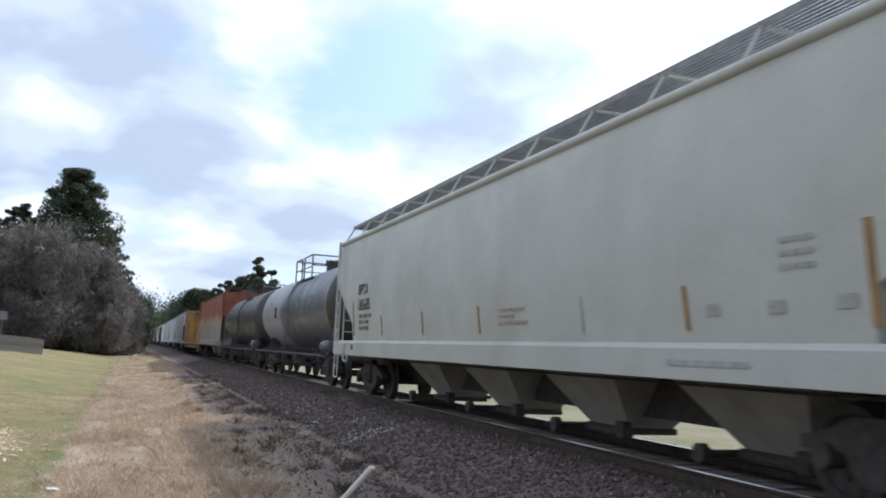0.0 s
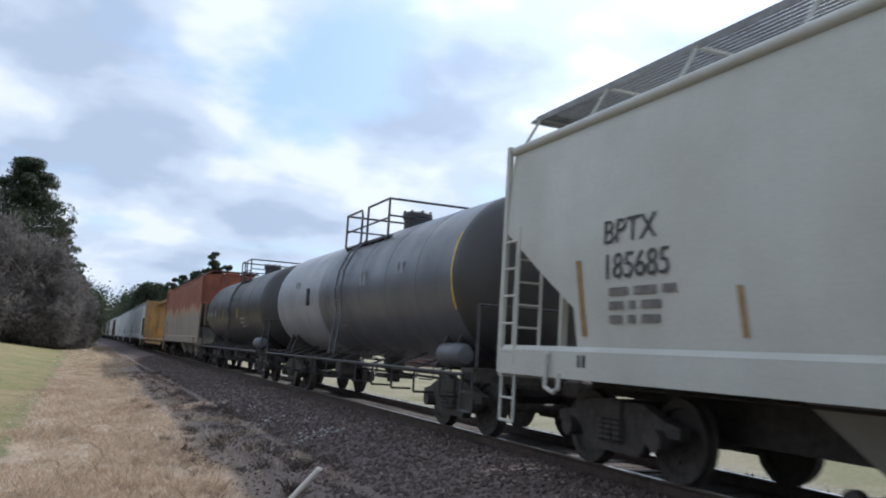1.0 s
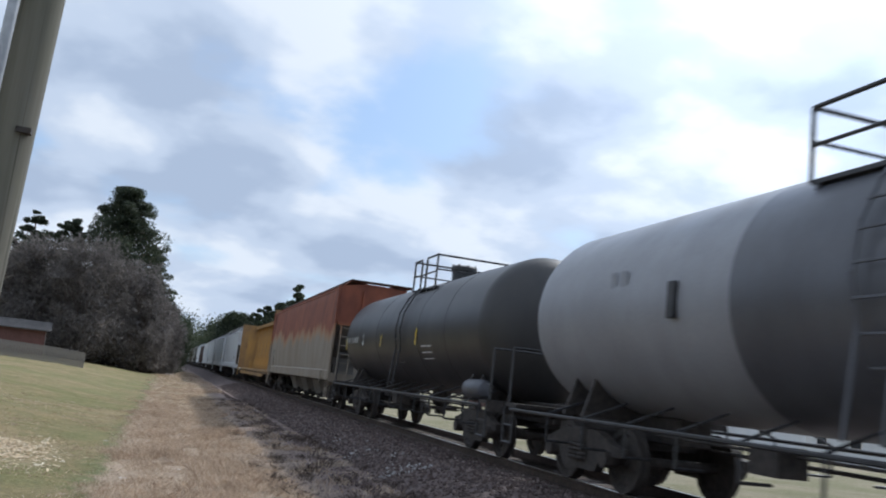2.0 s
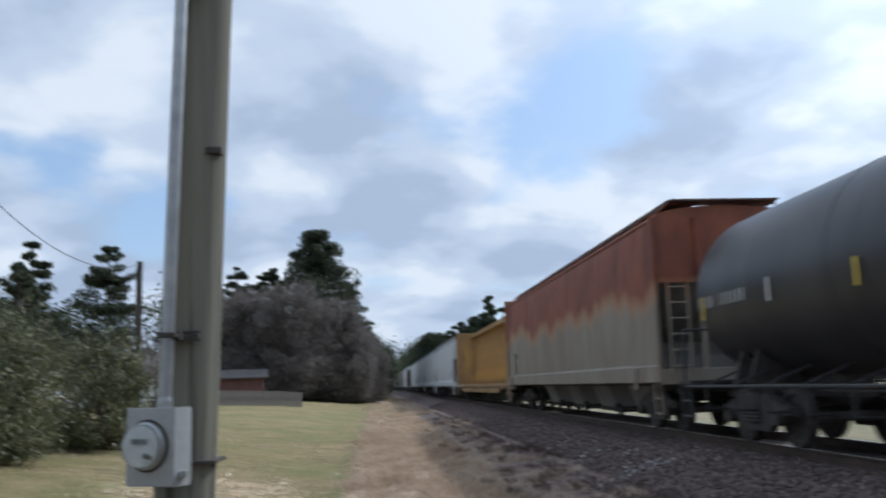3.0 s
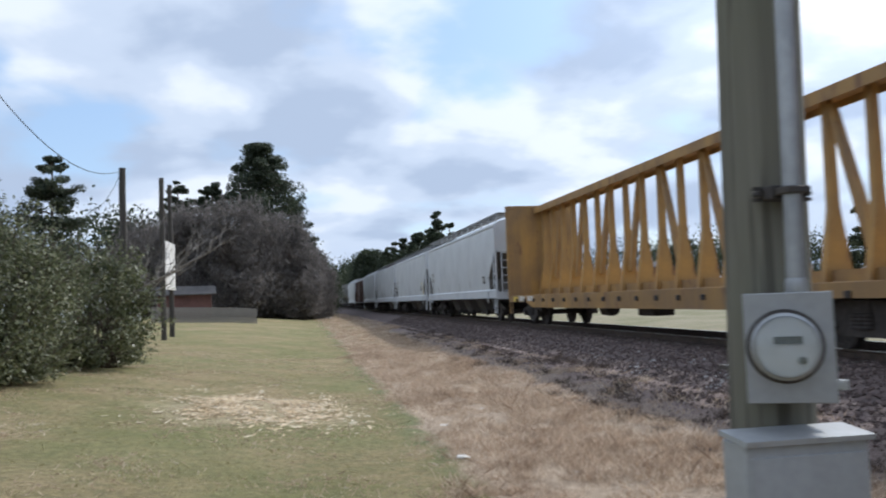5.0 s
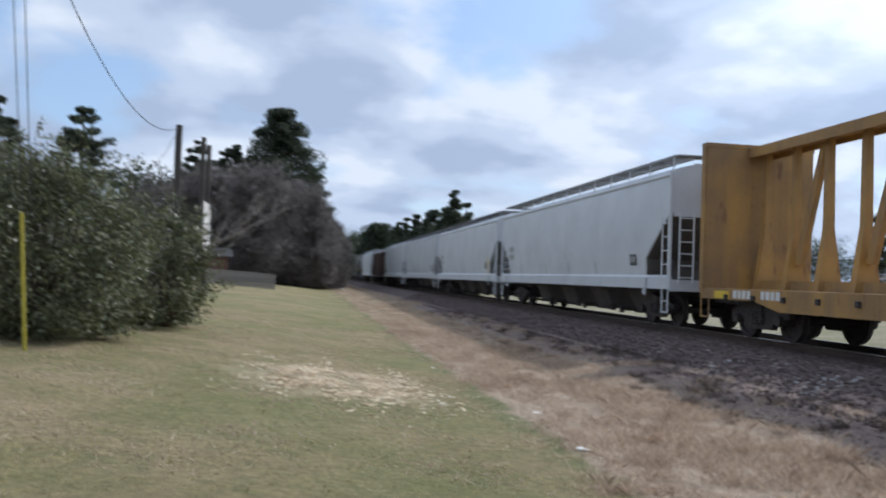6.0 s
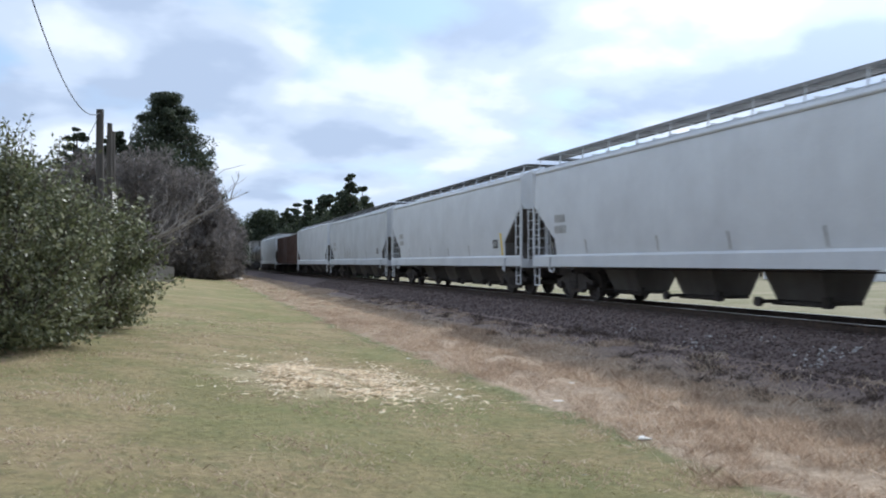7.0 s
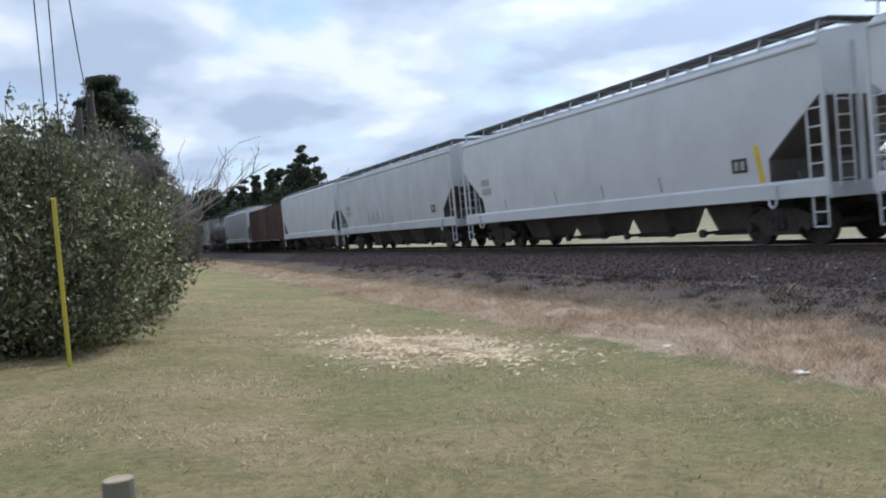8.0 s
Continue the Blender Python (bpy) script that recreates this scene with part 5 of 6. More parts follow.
def pine(x, y, height, spread, clear, label, leaf=PINE_LEAF, clumps=60, density=160, leaf_size=0.30, seed=1, cone=False):
    """Pine: bare lower trunk, limbs that end in rounded, flattened tufts with gaps between them."""
    random.seed(seed)
    rng = np.random.RandomState(seed)
    g = ground_z(x, y)
    tree = thing("pine_tree", label, "tree", "", (x, y, g))
    bm = B()
    limb_mesh(bm, (0, 0, -0.2), (0, 0, height * 0.97), height * 0.016, 0.05, 0.02, 8)
    vs = []
    for k in range(clumps):
        u = min(max(1 - (k + random.uniform(-3, 4)) / clumps, 0.0), 1.0)
        f = 0.985 - (0.985 - clear) * u
        if cone:
            reach = spread * (0.10 + 0.9 * u ** 0.8) * random.uniform(0.65, 1.08)
        else:
            reach = spread * (0.10 + 0.95 * u ** 0.62) * random.uniform(0.45, 1.06) * (1 if u < 0.75 else 1 - 1.1 * (u - 0.75))
        a = k * 2.4 + random.uniform(-0.5, 0.5)
        base = Vector((0, 0, height * f - reach * 0.15))
        tip = Vector((cos(a) * reach, sin(a) * reach, height * f + reach * random.uniform(-0.08, 0.15)))
        limb_mesh(bm, base, tip, 0.03 + 0.012 * reach, 0.015, 0.2, 3)
        for q in range(3):
            r = spread * (random.uniform(0.20, 0.30) if cone else random.uniform(0.12, 0.24)) * (0.45 + 0.55 * min(1, u * 2.2))
            c = base.lerp(tip, 0.40 + 0.26 * q) + Vector((random.uniform(-1, 1), random.uniform(-1, 1), random.uniform(-0.3, 0.5))) * r * 0.5
            n = max(density // 3, 12)
            p = rng.normal(size=(n, 3))
            p = p / np.linalg.norm(p, axis=1)[:, None] * (rng.uniform(0, 1, n) ** 0.42 * r)[:, None] * np.array([1, 1, 0.62 if cone else 0.60]) + np.array(c)
            vs.append(p)
    part("trunk", bm, BARK, tree, "brown bark trunk and limbs")
    v, f = quads(np.concatenate(vs), leaf_size, 0.45, 0.2, rng)
    from_arrays("crown", v, f, leaf, tree)
    return tree


def broad_tree(x, y, height, rx, ry, label, leaf, trunk_r=0.12, blobs=40, density=200, leaf_size=0.2, low=0.1, seed=3, name="bush", category="bush", aspect=0.5, bark=BARK, sprigs=0, fuzz=0.0):
    """Bush or broad tree: many stems and leaf clumps in an uneven outline with gaps."""
    random.seed(seed)
    rng = np.random.RandomState(seed)
    g = ground_z(x, y)
    tree = thing(name, label, category, "", (x, y, g))
    bm = B()
    vs = []
    for k in range(blobs):
        a, f = k * 2.399 + random.uniform(-0.3, 0.3), (k + 0.5) / blobs
        h = low + (1 - low) * (1 - (1 - f) ** 1.2 * random.uniform(0.7, 1.05))
        wide = sqrt(max(1 - max((h - 0.42) / 0.60, -0.75) ** 2, 0.05)) * random.uniform(0.55, 0.95)
        if sprigs and k % 4 == 0:
            h, wide = random.uniform(0.07, 0.2), random.uniform(0.4, 0.8)
        c = Vector((cos(a) * rx * wide, sin(a) * ry * wide, h * height * 0.93))
        limb_mesh(bm, (cos(a) * trunk_r * 2, sin(a) * trunk_r * 2, -0.1), c, trunk_r * random.uniform(0.25, 0.6), 0.012, 0.5, 4)
        r = (rx + ry) * 0.5 * random.uniform(0.22, 0.40)
        p = rng.normal(size=(density, 3))
        p = p / np.linalg.norm(p, axis=1)[:, None] * (rng.uniform(0, 1, density) ** 0.5 * r)[:, None] * np.array([1, 1, 0.85]) + np.array(c)
        p += rng.normal(size=p.shape) * fuzz * r
        p = p[p[:, 2] > 0.02]
        vs.append(p)
        if k < sprigs:
            # loose sprays that stand out of the clump
            for _ in range(3):
                d = Vector((c.x / rx + random.uniform(-0.5, 0.5), c.y / ry + random.uniform(-0.5, 0.5), random.uniform(0.1, 1.0) + h * 0.5)).normalized()
                end = c + d * (r + random.uniform(0.15, 0.5) * max(1, rx * 0.45))
                limb_mesh(bm, c, end, 0.010, 0.004, 0.3, 3)
                q = np.array(c)[None] + rng.uniform(0.5, 1.0, (18, 1)) * np.array(end - c)[None] + rng.normal(size=(18, 3)) * 0.06
                vs.append(q)
    part("trunk", bm, bark, tree, "thin brown stems")
    v, f = quads(np.concatenate(vs), leaf_size, aspect, 0.3, rng)
    from_arrays("crown", v, f, leaf, tree)
    return tree


def bare_tree(x, y, height, spread, label, seed=5, bark=GREY_TWIG, lean=(0, 0), thick=0.05):
    random.seed(seed)
    g = ground_z(x, y)
    tree = thing("bare_tree", label, "tree", "", (x, y, g))
    bm = B()

    def grow(a, d, length, r, depth):
        b = a + d * length
        limb_mesh(bm, a, b, r, r * 0.6, 0.25, 3)
        if depth == 0:
            return
        for _ in range(3 if depth > 1 else 4):
            e = (d + Vector((random.uniform(-1, 1), random.uniform(-1, 1), random.uniform(-0.25, 0.6))) * spread).normalized()
            grow(a.lerp(b, random.uniform(0.55, 1.0)), e, length * random.uniform(0.5, 0.8), r * 0.55, depth - 1)

    for _ in range(3):
        d = Vector((random.uniform(-0.35, 0.35) + lean[0], random.uniform(-0.35, 0.35) + lean[1], 1)).normalized()
        grow(Vector((0, 0, -0.1)), d, height * 0.42, thick, 3)
    part("branchwork", bm, bark, tree, "bare grey branches")
    return tree


def leaning_shrub():
    """Bare shrub whose long grey branches fan out over the lawn."""
    random.seed(77)
    x, y = -14.3, 25.4
    g = ground_z(x, y)
    sh = thing("bare_shrub", "bare grey shrub with long branches over the lawn", "shrub", "", (x, y, g))
    for k in range(7):
        tip = Vector((random.uniform(0.5, 3.0), random.uniform(-0.7, 0.9), random.uniform(3.0, 4.2)))
        bm = B()
        pts = limb_mesh(bm, (0.5 * tip.x - 0.5, random.uniform(-0.2, 0.2), 1.9), tip, 0.016, 0.004, 0.4, 6)
        for q in range(5):
            p = pts[2 + q % 4].lerp(pts[3 + q % 4], random.random())
            e = p + Vector((random.uniform(-0.1, 0.6), random.uniform(-0.4, 0.4), random.uniform(0.1, 0.6)))
            limb_mesh(bm, p, e, 0.008, 0.003, 0.3, 3)
        part("branch", bm, GREY_TWIG, sh)
    # one stout limb that leans out and sends up bare shoots
    bm = B()
    way = [Vector((-0.35, 0, 0)), Vector((0.3, -0.2, 1.5 - g)), Vector((1.9, -0.2, 2.35 - g)), Vector((2.95, -0.2, 2.9 - g))]
    for k in range(3):
        limb_mesh(bm, way[k], way[k + 1], 0.040 - 0.011 * k, 0.030 - 0.011 * k, 0.2, 3)
    for k in range(9):
        p = way[1].lerp(way[2], 0.2 + 0.11 * k) if k < 7 else way[2].lerp(way[3], 0.3 * (k - 6))
        e = p + Vector((random.uniform(0.1, 0.6), random.uniform(-0.3, 0.3), random.uniform(0.5, 1.15)))
        pts = limb_mesh(bm, p, e, 0.014, 0.005, 0.35, 4)
        for q in range(2):
            limb_mesh(bm, pts[2 + q], pts[2 + q] + Vector((random.uniform(-0.2, 0.4), random.uniform(-0.2, 0.2), random.uniform(0.15, 0.45))), 0.007, 0.003, 0.3, 2)
    part("leaning_limb", bm, GREY_TWIG, sh)


broad_tree(-16.3, 20.3, 3.25, 2.15, 2.1, "large dense evergreen bush in the lawn", BUSH_LEAF, 0.10, 100, 420, 0.085, 0.05, 11, sprigs=100)
broad_tree(-14.8, 25.2, 2.7, 1.35, 1.6, "smaller evergreen bush with bare twigs", BUSH_LEAF, 0.08, 50, 300, 0.10, 0.05, 12, sprigs=50)
broad_tree(-18.7, 23.0, 3.1, 1.7, 2.0, "dense evergreen bush by the house", BUSH_LEAF, 0.09, 46, 300, 0.13, 0.05, 13)
leaning_shrub()
bare_tree(-16.0, 33.0, 4.4, 0.7, "leafless sapling behind the bushes", 9, BARK, (0, 0), 0.05)
bare_tree(-21.5, 58.0, 6.0, 0.7, "leafless tree beside the sign", 19, BARK, (0, 0), 0.08)
# the stand at the end of the lawn
pine(-13.9, 101.3, 20.0, 6.6, 0.36, "tall dark pine tree above a thicket", clumps=120, density=480, leaf_size=0.26, seed=21)
pine(-19.0, 98.0, 14.9, 3.6, 0.45, "shorter pine tree beside the tall one", clumps=46, density=420, leaf_size=0.26, seed=22)
pine(-22.7, 99.0, 14.8, 3.3, 0.45, "shorter pine tree beside the tall one", clumps=42, density=400, leaf_size=0.26, seed=28)
pine(-10.5, 104.0, 14.2, 4.6, 0.12, "pine tree at the edge of the thicket", clumps=72, density=480, leaf_size=0.27, seed=23)
pine(-8.0, 106.0, 8.6, 2.6, 0.05, "young pine tree at the edge of the thicket", clumps=50, density=360, leaf_size=0.27, seed=29)
pine(-25.2, 60.0, 10.9, 3.6, 0.36, "pine tree behind the house lots", clumps=44, density=360, leaf_size=0.20, seed=24)
pine(-25.0, 45.0, 7.6, 2.1, 0.2, "young dark conifer behind the house", clumps=34, density=360, leaf_size=0.18, seed=25)
pine(-31.0, 62.0, 11.5, 3.0, 0.35, "pine tree behind the house lots", clumps=40, density=170, leaf_size=0.36, seed=26)
for k, (x, y, h, r) in enumerate(((-20.5, 92, 11.0, 4.0), (-15.8, 90, 11.5, 4.0), (-11.3, 93, 10.5, 3.5), (-8.7, 99, 7.4, 2.7), (-25.5, 96, 9.5, 4.0), (-18.2, 95, 9.5, 4.0), (-13.6, 96, 9.5, 4.0), (-10.0, 97, 7.0, 3.0), (-23.0, 94, 8.5, 4.0), (-7.6, 108, 6.5, 2.6), (-9.0, 122, 8.5, 3.5), (-8.0, 140, 8.5, 3.2), (-9.0, 165, 9.5, 4.0))):
    broad_tree(x, y, h, r, r, "grey brown leafless thicket of scrub trees", THICKET if k < 9 else PINE_LEAF, 0.14, 54, 420 if k < 9 else 480, 0.62 if k < 9 else 0.30, 0.0, 40 + k, "scrub_tree", "tree", 0.09 if k < 9 else 0.32, sprigs=54 if k < 9 else 0, fuzz=0.30)
# the dark wood edge beyond the train
rank = random.Random(61)
for k, (x, y, h) in enumerate(((6.2, 101.5, 10.9), (8.4, 105, 9.6), (6.6, 108, 9.3), (7.6, 111, 10.2), (6.2, 115, 9.8), (8.0, 118, 9.3), (6.4, 122, 9.9), (7.2, 127, 10.3), (6.0, 132, 9.9), (6.6, 138, 10.4), (6.0, 144, 10.2), (6.4, 151, 10.6), (6.0, 159, 10.3), (6.4, 168, 10.2))):
    pine(x, y, h + 1.5, 2.9 + rank.uniform(-0.3, 0.4), 0.04, "dark pointed pine in the wood edge beyond the train", clumps=40, density=330, leaf_size=0.34, seed=70 + k, cone=True)
broad_tree(6.2, 198, 13.8, 5.2, 5.2, "round dark evergreen tree beyond the train", PINE_LEAF, 0.2, 60, 420, 0.5, 0.05, 91, "evergreen_tree", "tree", 0.5)


def far_woods():
    """Distant tree lines on both sides: one mass of leaf clumps with an uneven top."""
    rng = np.random.RandomState(5)
    cs = []

    def belt(x0, y0, x1, y1, n, h0, h1, r):
        for _ in range(n):
            f = rng.rand()
            cx, cy = x0 + (x1 - x0) * f + rng.normal() * r * 0.8, y0 + (y1 - y0) * f + rng.normal() * r * 0.8
            h = rng.uniform(h0, h1)
            for _ in range(7):
                c = np.array([cx + rng.normal() * r * 0.5, cy + rng.normal() * r * 0.5, h * (rng.rand() ** 0.5) * 0.95])
                cs.append(rng.normal(size=(110, 3)) * r * 0.32 + c)
    belt(10, 106, 9, 180, 50, 5, 7.5, 2.4)
    belt(7.5, 225, 6.5, 430, 60, 9, 13.5, 3.5)
    belt(-8, 180, -5, 420, 60, 8, 13, 3.5)
    belt(-70, 110, -24, 110, 46, 8, 13, 3.5)
    belt(-25, 113, -9, 114, 34, 6, 9.5, 2.4)
    belt(20, 190, 150, 150, 80, 8, 13, 4.0)
    belt(150, 150, 170, -60, 70, 8, 12, 4.0)
    belt(-70, 105, -75, -40, 50, 8, 12, 4.0)
    belt(-75, -50, 160, -70, 60, 9, 13, 5.0)
    belt(-6, 430, 6, 440, 14, 9, 13, 4.0)
    c = np.concatenate(cs)
    v, f = quads(c, 0.52, 0.5, 0.2, rng)
    ob = from_arrays("far_woods", v, f, WOOD_LEAF)
    tagged(ob, "distant line of mixed pine woods", "woods", kind="stuff")


far_woods()


# ---- posts, sign, wires, fence, house ----
def wooden_post(name, x, y, top, r, label, material=DARK_POLE):
    g = ground_z(x, y)
    bm = B()
    rings = []
    for k in range(7):
        z = g - 0.2 + (top - g + 0.2) * k / 6
        rr = r * (1.08 - 0.16 * k / 6)
        rings.append([(x + rr * cos(2 * pi * q / 12) + 0.01 * sin(k * 2.1), y + rr * sin(2 * pi * q / 12), z) for q in range(12)])
    loft(bm, rings)
    ob = part(name, bm, material, None, "", True)
    return tagged(ob, label, "pole")


wooden_post("wooden_pole", -15.09, 30.0, 5.52, 0.11, "dark wooden pole that carries a service wire")
wooden_post("sign_post", -15.58, 40.85, 6.80, 0.11, "tall dark post of a roadside sign")
wooden_post("sign_post", -15.66, 43.8, 6.90, 0.11, "tall dark post of a roadside sign")


def sign_board():
    s = thing("sign_board", "faded white sign board fixed between two posts", "sign", "", (-15.49, 42.3, 0))
    bm = B()
    box(bm, -0.02, 0.03, -1.45, 1.45, 1.95, 4.08, 0.008)
    part("panel", bm, SIGN_WHITE, s)
    for z in (2.3, 3.7):
        bm = B()
        box(bm, -0.09, -0.02, -1.5, 1.5, z - 0.05, z + 0.05)
        part("batten", bm, FENCE_WOOD, s)


sign_board()


def wire(name, a, b, sag, r, label, n=24):
    a, b = Vector(a), Vector(b)
    pts = [a.lerp(b, k / n) - Vector((0, 0, 4 * sag * (k / n) * (1 - k / n))) for k in range(n + 1)]
    bm = B()
    pipe(bm, pts, r, 5)
    ob = part(name, bm, BLACK_PIPE)
    return tagged(ob, label, "wire")


wire("service_wire", (-15.09, 29.9, 5.42), (-15.31, 9.84, 9.02), 2.11, 0.011, "thin black service wire sagging from a pole")
wire("drop_wire", (-15.09, 29.9, 5.40), (-15.75, 29.4, 4.15), 0.16, 0.009, "loose black drop wire hanging from a pole", 8)
wire("guy_wire", (-15.58, 17.1, 1.90), (-15.42, 14.5, 9.2), 0.0, 0.008, "thin steel guy wire above its yellow guard", 4)
wire("guy_wire", (-15.44, 17.1, 1.90), (-15.24, 14.5, 9.2), 0.0, 0.008, "thin steel guy wire above its yellow guard", 4)


def guy_guard():
    g = ground_z(-15.6, 17.6)
    bm = B()
    tube(bm, (-15.62, 17.75, g - 0.05), (-15.58, 17.1, 1.92), 0.030, 0.030, 10)
    tagged(part("guy_wire_guard", bm, YELLOW_TUBE), "yellow plastic guy wire guard in front of a bush", "guy guard")


guy_guard()


def stump_post():
    g = ground_z(-15.07, 10.75)
    bm = B()
    tube(bm, (-15.07, 10.75, g - 0.1), (-15.07, 10.75, -0.165), 0.100, 0.092, 14)
    ob = part("cut_post", bm, POLE_WOOD, None, "", True)
    bm = B()
    tube(bm, (-15.07, 10.75, -0.165), (-15.07, 10.75, -0.159), 0.089, 0.087, 12)
    part("cut_face", bm, CUT_WOOD, ob, "pale sawn top with cracks")
    tagged(ob, "short cut off wooden post in the lawn", "post")


stump_post()


def picket_fence():
    f = thing("wooden_fence", "low grey board fence before the thicket", "fence", "", (0, 0, 0))
    bm = B()
    box(bm, -0.07, 0.07, -0.012, 0.012, 0.0, 1.15)
    first = part("board", bm, FENCE_WOOD, f)
    pts = [(-20.5, 68), (-13.2, 70.5)]
    n = 46
    for k in range(n):
        q = k / (n - 1)
        x, y = pts[0][0] + (pts[1][0] - pts[0][0]) * q, pts[0][1] + (pts[1][1] - pts[0][1]) * q
        z = ground_z(x, y)
        m = pose(x, y, z, 0, 0, 19 + random.uniform(-2, 2))
        if k == 0:
            first.matrix_basis = m
        else:
            again(first, f, m)
    for h in (0.3, 0.9):
        bm = B()
        pipe(bm, [(pts[0][0], pts[0][1] + 0.05, ground_z(*pts[0]) + h), (pts[1][0], pts[1][1] + 0.05, ground_z(*pts[1]) + h)], 0.04, 4)
        part("rail", bm, FENCE_WOOD, f)


picket_fence()


def small_house(name, x, y, w, d, h, turn, wall, label, wins=3):
    """Single storey house with siding boards, windows, door and gabled roof."""
    g = ground_z(x, y)
    ho = thing(name, label, "house", "", (x, y, g))
    ho.rotation_euler = (0, 0, radians(turn))
    bm = B()
    n = int(h / 0.2)
    rings = []
    for k in range(n):
        for z, o in ((k * h / n - (0.3 if k == 0 else 0), 0.022), ((k + 1) * h / n, 0.0)):
            rings.append([(-w / 2 - o, -d / 2 - o, z), (w / 2 + o, -d / 2 - o, z), (w / 2 + o, d / 2 + o, z), (-w / 2 - o, d / 2 + o, z)])
    loft(bm, rings)
    part("wall", bm, wall, ho)
    bm = B()
    e, r = 0.4, d * 0.32
    prism(bm, [(-d / 2 - e, h - 0.1), (0, h + r), (d / 2 + e, h - 0.1), (d / 2 + e, h), (0, h + r + 0.12), (-d / 2 - e, h)], "x", -w / 2 - e, w / 2 + e)
    part("roof", bm, SHINGLE, ho)
    for s in (-1, 1):
        bm = B()
        prism(bm, [(-d / 2, h), (d / 2, h), (0, h + r - 0.03)], "x", s * w / 2 - 0.05, s * w / 2 + 0.05)
        part("gable", bm, wall, ho)
        for k in range(wins):
            c = -w / 2 + w * (k + 0.5) / wins
            door = k == 1 and s < 0
            z0, z1 = (0.1, 2.1) if door else (0.95, 2.15)
            bm = B()
            box(bm, c - 0.52, c + 0.52, s * d / 2 - 0.05, s * d / 2 + 0.05, z0 - 0.06, z1 + 0.06)
            fr = part("door_frame" if door else "window_frame", bm, SIGN_WHITE, ho)
            bm = B()
            box(bm, c - 0.45, c + 0.45, s * d / 2 - 0.06, s * d / 2 + 0.06, z0, z1)
            part("door" if door else "pane", bm, HOUSE_BRICK if door else WINDOW_DARK, fr)
    for s in (-1, 1):
        bm = B()
        box(bm, s * w / 2 - 0.05, s * w / 2 + 0.05, -0.55, 0.55, 0.9, 2.2)
        fr = part("window_frame", bm, SIGN_WHITE, ho)
        bm = B()
        box(bm, s * w / 2 - 0.06, s * w / 2 + 0.06, -0.47, 0.47, 0.98, 2.12)
        part("pane", bm, WINDOW_DARK, fr)
    return ho


small_house("house", -24.6, 29.0, 9.0, 7.0, 2.7, 100, HOUSE_WHITE, "white single storey house with grey shingle roof")
small_house("house", -25.8, 68.5, 8.6, 5.0, 2.1, 10, HOUSE_WHITE, "low white house behind bare shrubs", 3)
small_house("house", -20.4, 85.0, 4.8, 2.0, 2.2, 8, HOUSE_BRICK, "low dark red brick house behind a fence", 0)
small_house("house", 47.0, 72.0, 12.0, 8.0, 3.0, 70, HOUSE_WHITE, "pale house across the field beyond the track", 4)
small_house("house", 40.0, 118.0, 14.0, 8.0, 3.2, 80, HOUSE_BRICK, "brick house across the field beyond the track", 4)
small_house("house", 38.0, 44.0, 10.0, 7.0, 2.8, 85, HOUSE_WHITE, "pale house across the field beyond the track", 3)
wooden_post("utility_pole", 40.0, 80.0, 12.8, 0.16, "utility pole across the field beyond the track")
pine(36.0, 100.0, 9.5, 2.8, 0.2, "pine tree across the field", clumps=30, density=150, leaf_size=0.45, seed=31)
pine(52.0, 88.0, 11.0, 3.0, 0.25, "pine tree across the field", clumps=30, density=150, leaf_size=0.45, seed=32)


# ---- ground cover ----
def blades(name, n, area, height, width, material, label, keep=None, seed=1, tuft=1, lean=0.6, spread=0.05):
    rng = np.random.RandomState(seed)
    x0, x1, y0, y1 = area
    cx, cy = rng.uniform(x0, x1, n), y0 + (y1 - y0) * rng.uniform(0, 1, n) ** 1.5
    if keep:
        ok = np.array([keep(a, b) for a, b in zip(cx, cy)]) > rng.rand(n)
        cx, cy = cx[ok], cy[ok]
    cz = np.array([surf(a, b) for a, b in zip(cx, cy)])
    grown = np.repeat(rng.uniform(0.5, 1.3, len(cx)), tuft)
    cx = np.repeat(cx, tuft) + rng.normal(size=len(cx) * tuft) * spread
    cy = np.repeat(cy, tuft) + rng.normal(size=len(cy) * tuft) * spread
    cz = np.repeat(cz, tuft)
    m = len(cx)
    h = height * rng.uniform(0.4, 1.25, m) * grown
    a = rng.uniform(0, 2 * pi, m)
    w = width * rng.uniform(0.6, 1.4, m)
    base = np.stack([cx, cy, cz - 0.02], 1)
    side = np.stack([np.cos(a), np.sin(a), 0 * a], 1) * w[:, None]
    tip = base + np.stack([rng.normal(size=m) * lean * h, rng.normal(size=m) * lean * h, h], 1)
    mid = (base + tip) / 2 + np.stack([0 * h, 0 * h, h * 0.15], 1)
    v = np.stack([base - side, base + side, mid + side * 0.7, tip, mid - side * 0.7], 1).reshape(-1, 3)
    f = np.arange(5 * m).reshape(m, 5)
    ob = from_arrays(name, v, f, material)
    return tagged(ob, label, "grass", kind="stuff")


def patchy(scale, lo, hi, ox=0.0, none=0.0, all_in=1.0):
    """Share of tufts that stand at a place; thins out from x = all_in to x = none."""
    def keep(a, b):
        t = (noise.noise((a * scale + ox, b * scale, 1.7)) + 1) / 2
        edge = a + 0.9 * noise.noise((a * 0.5, b * 0.5, 7.7))
        return min(max((t - lo) / (hi - lo), 0), 1) * min(max((edge - none) / (all_in - none), 0), 1)
    return keep


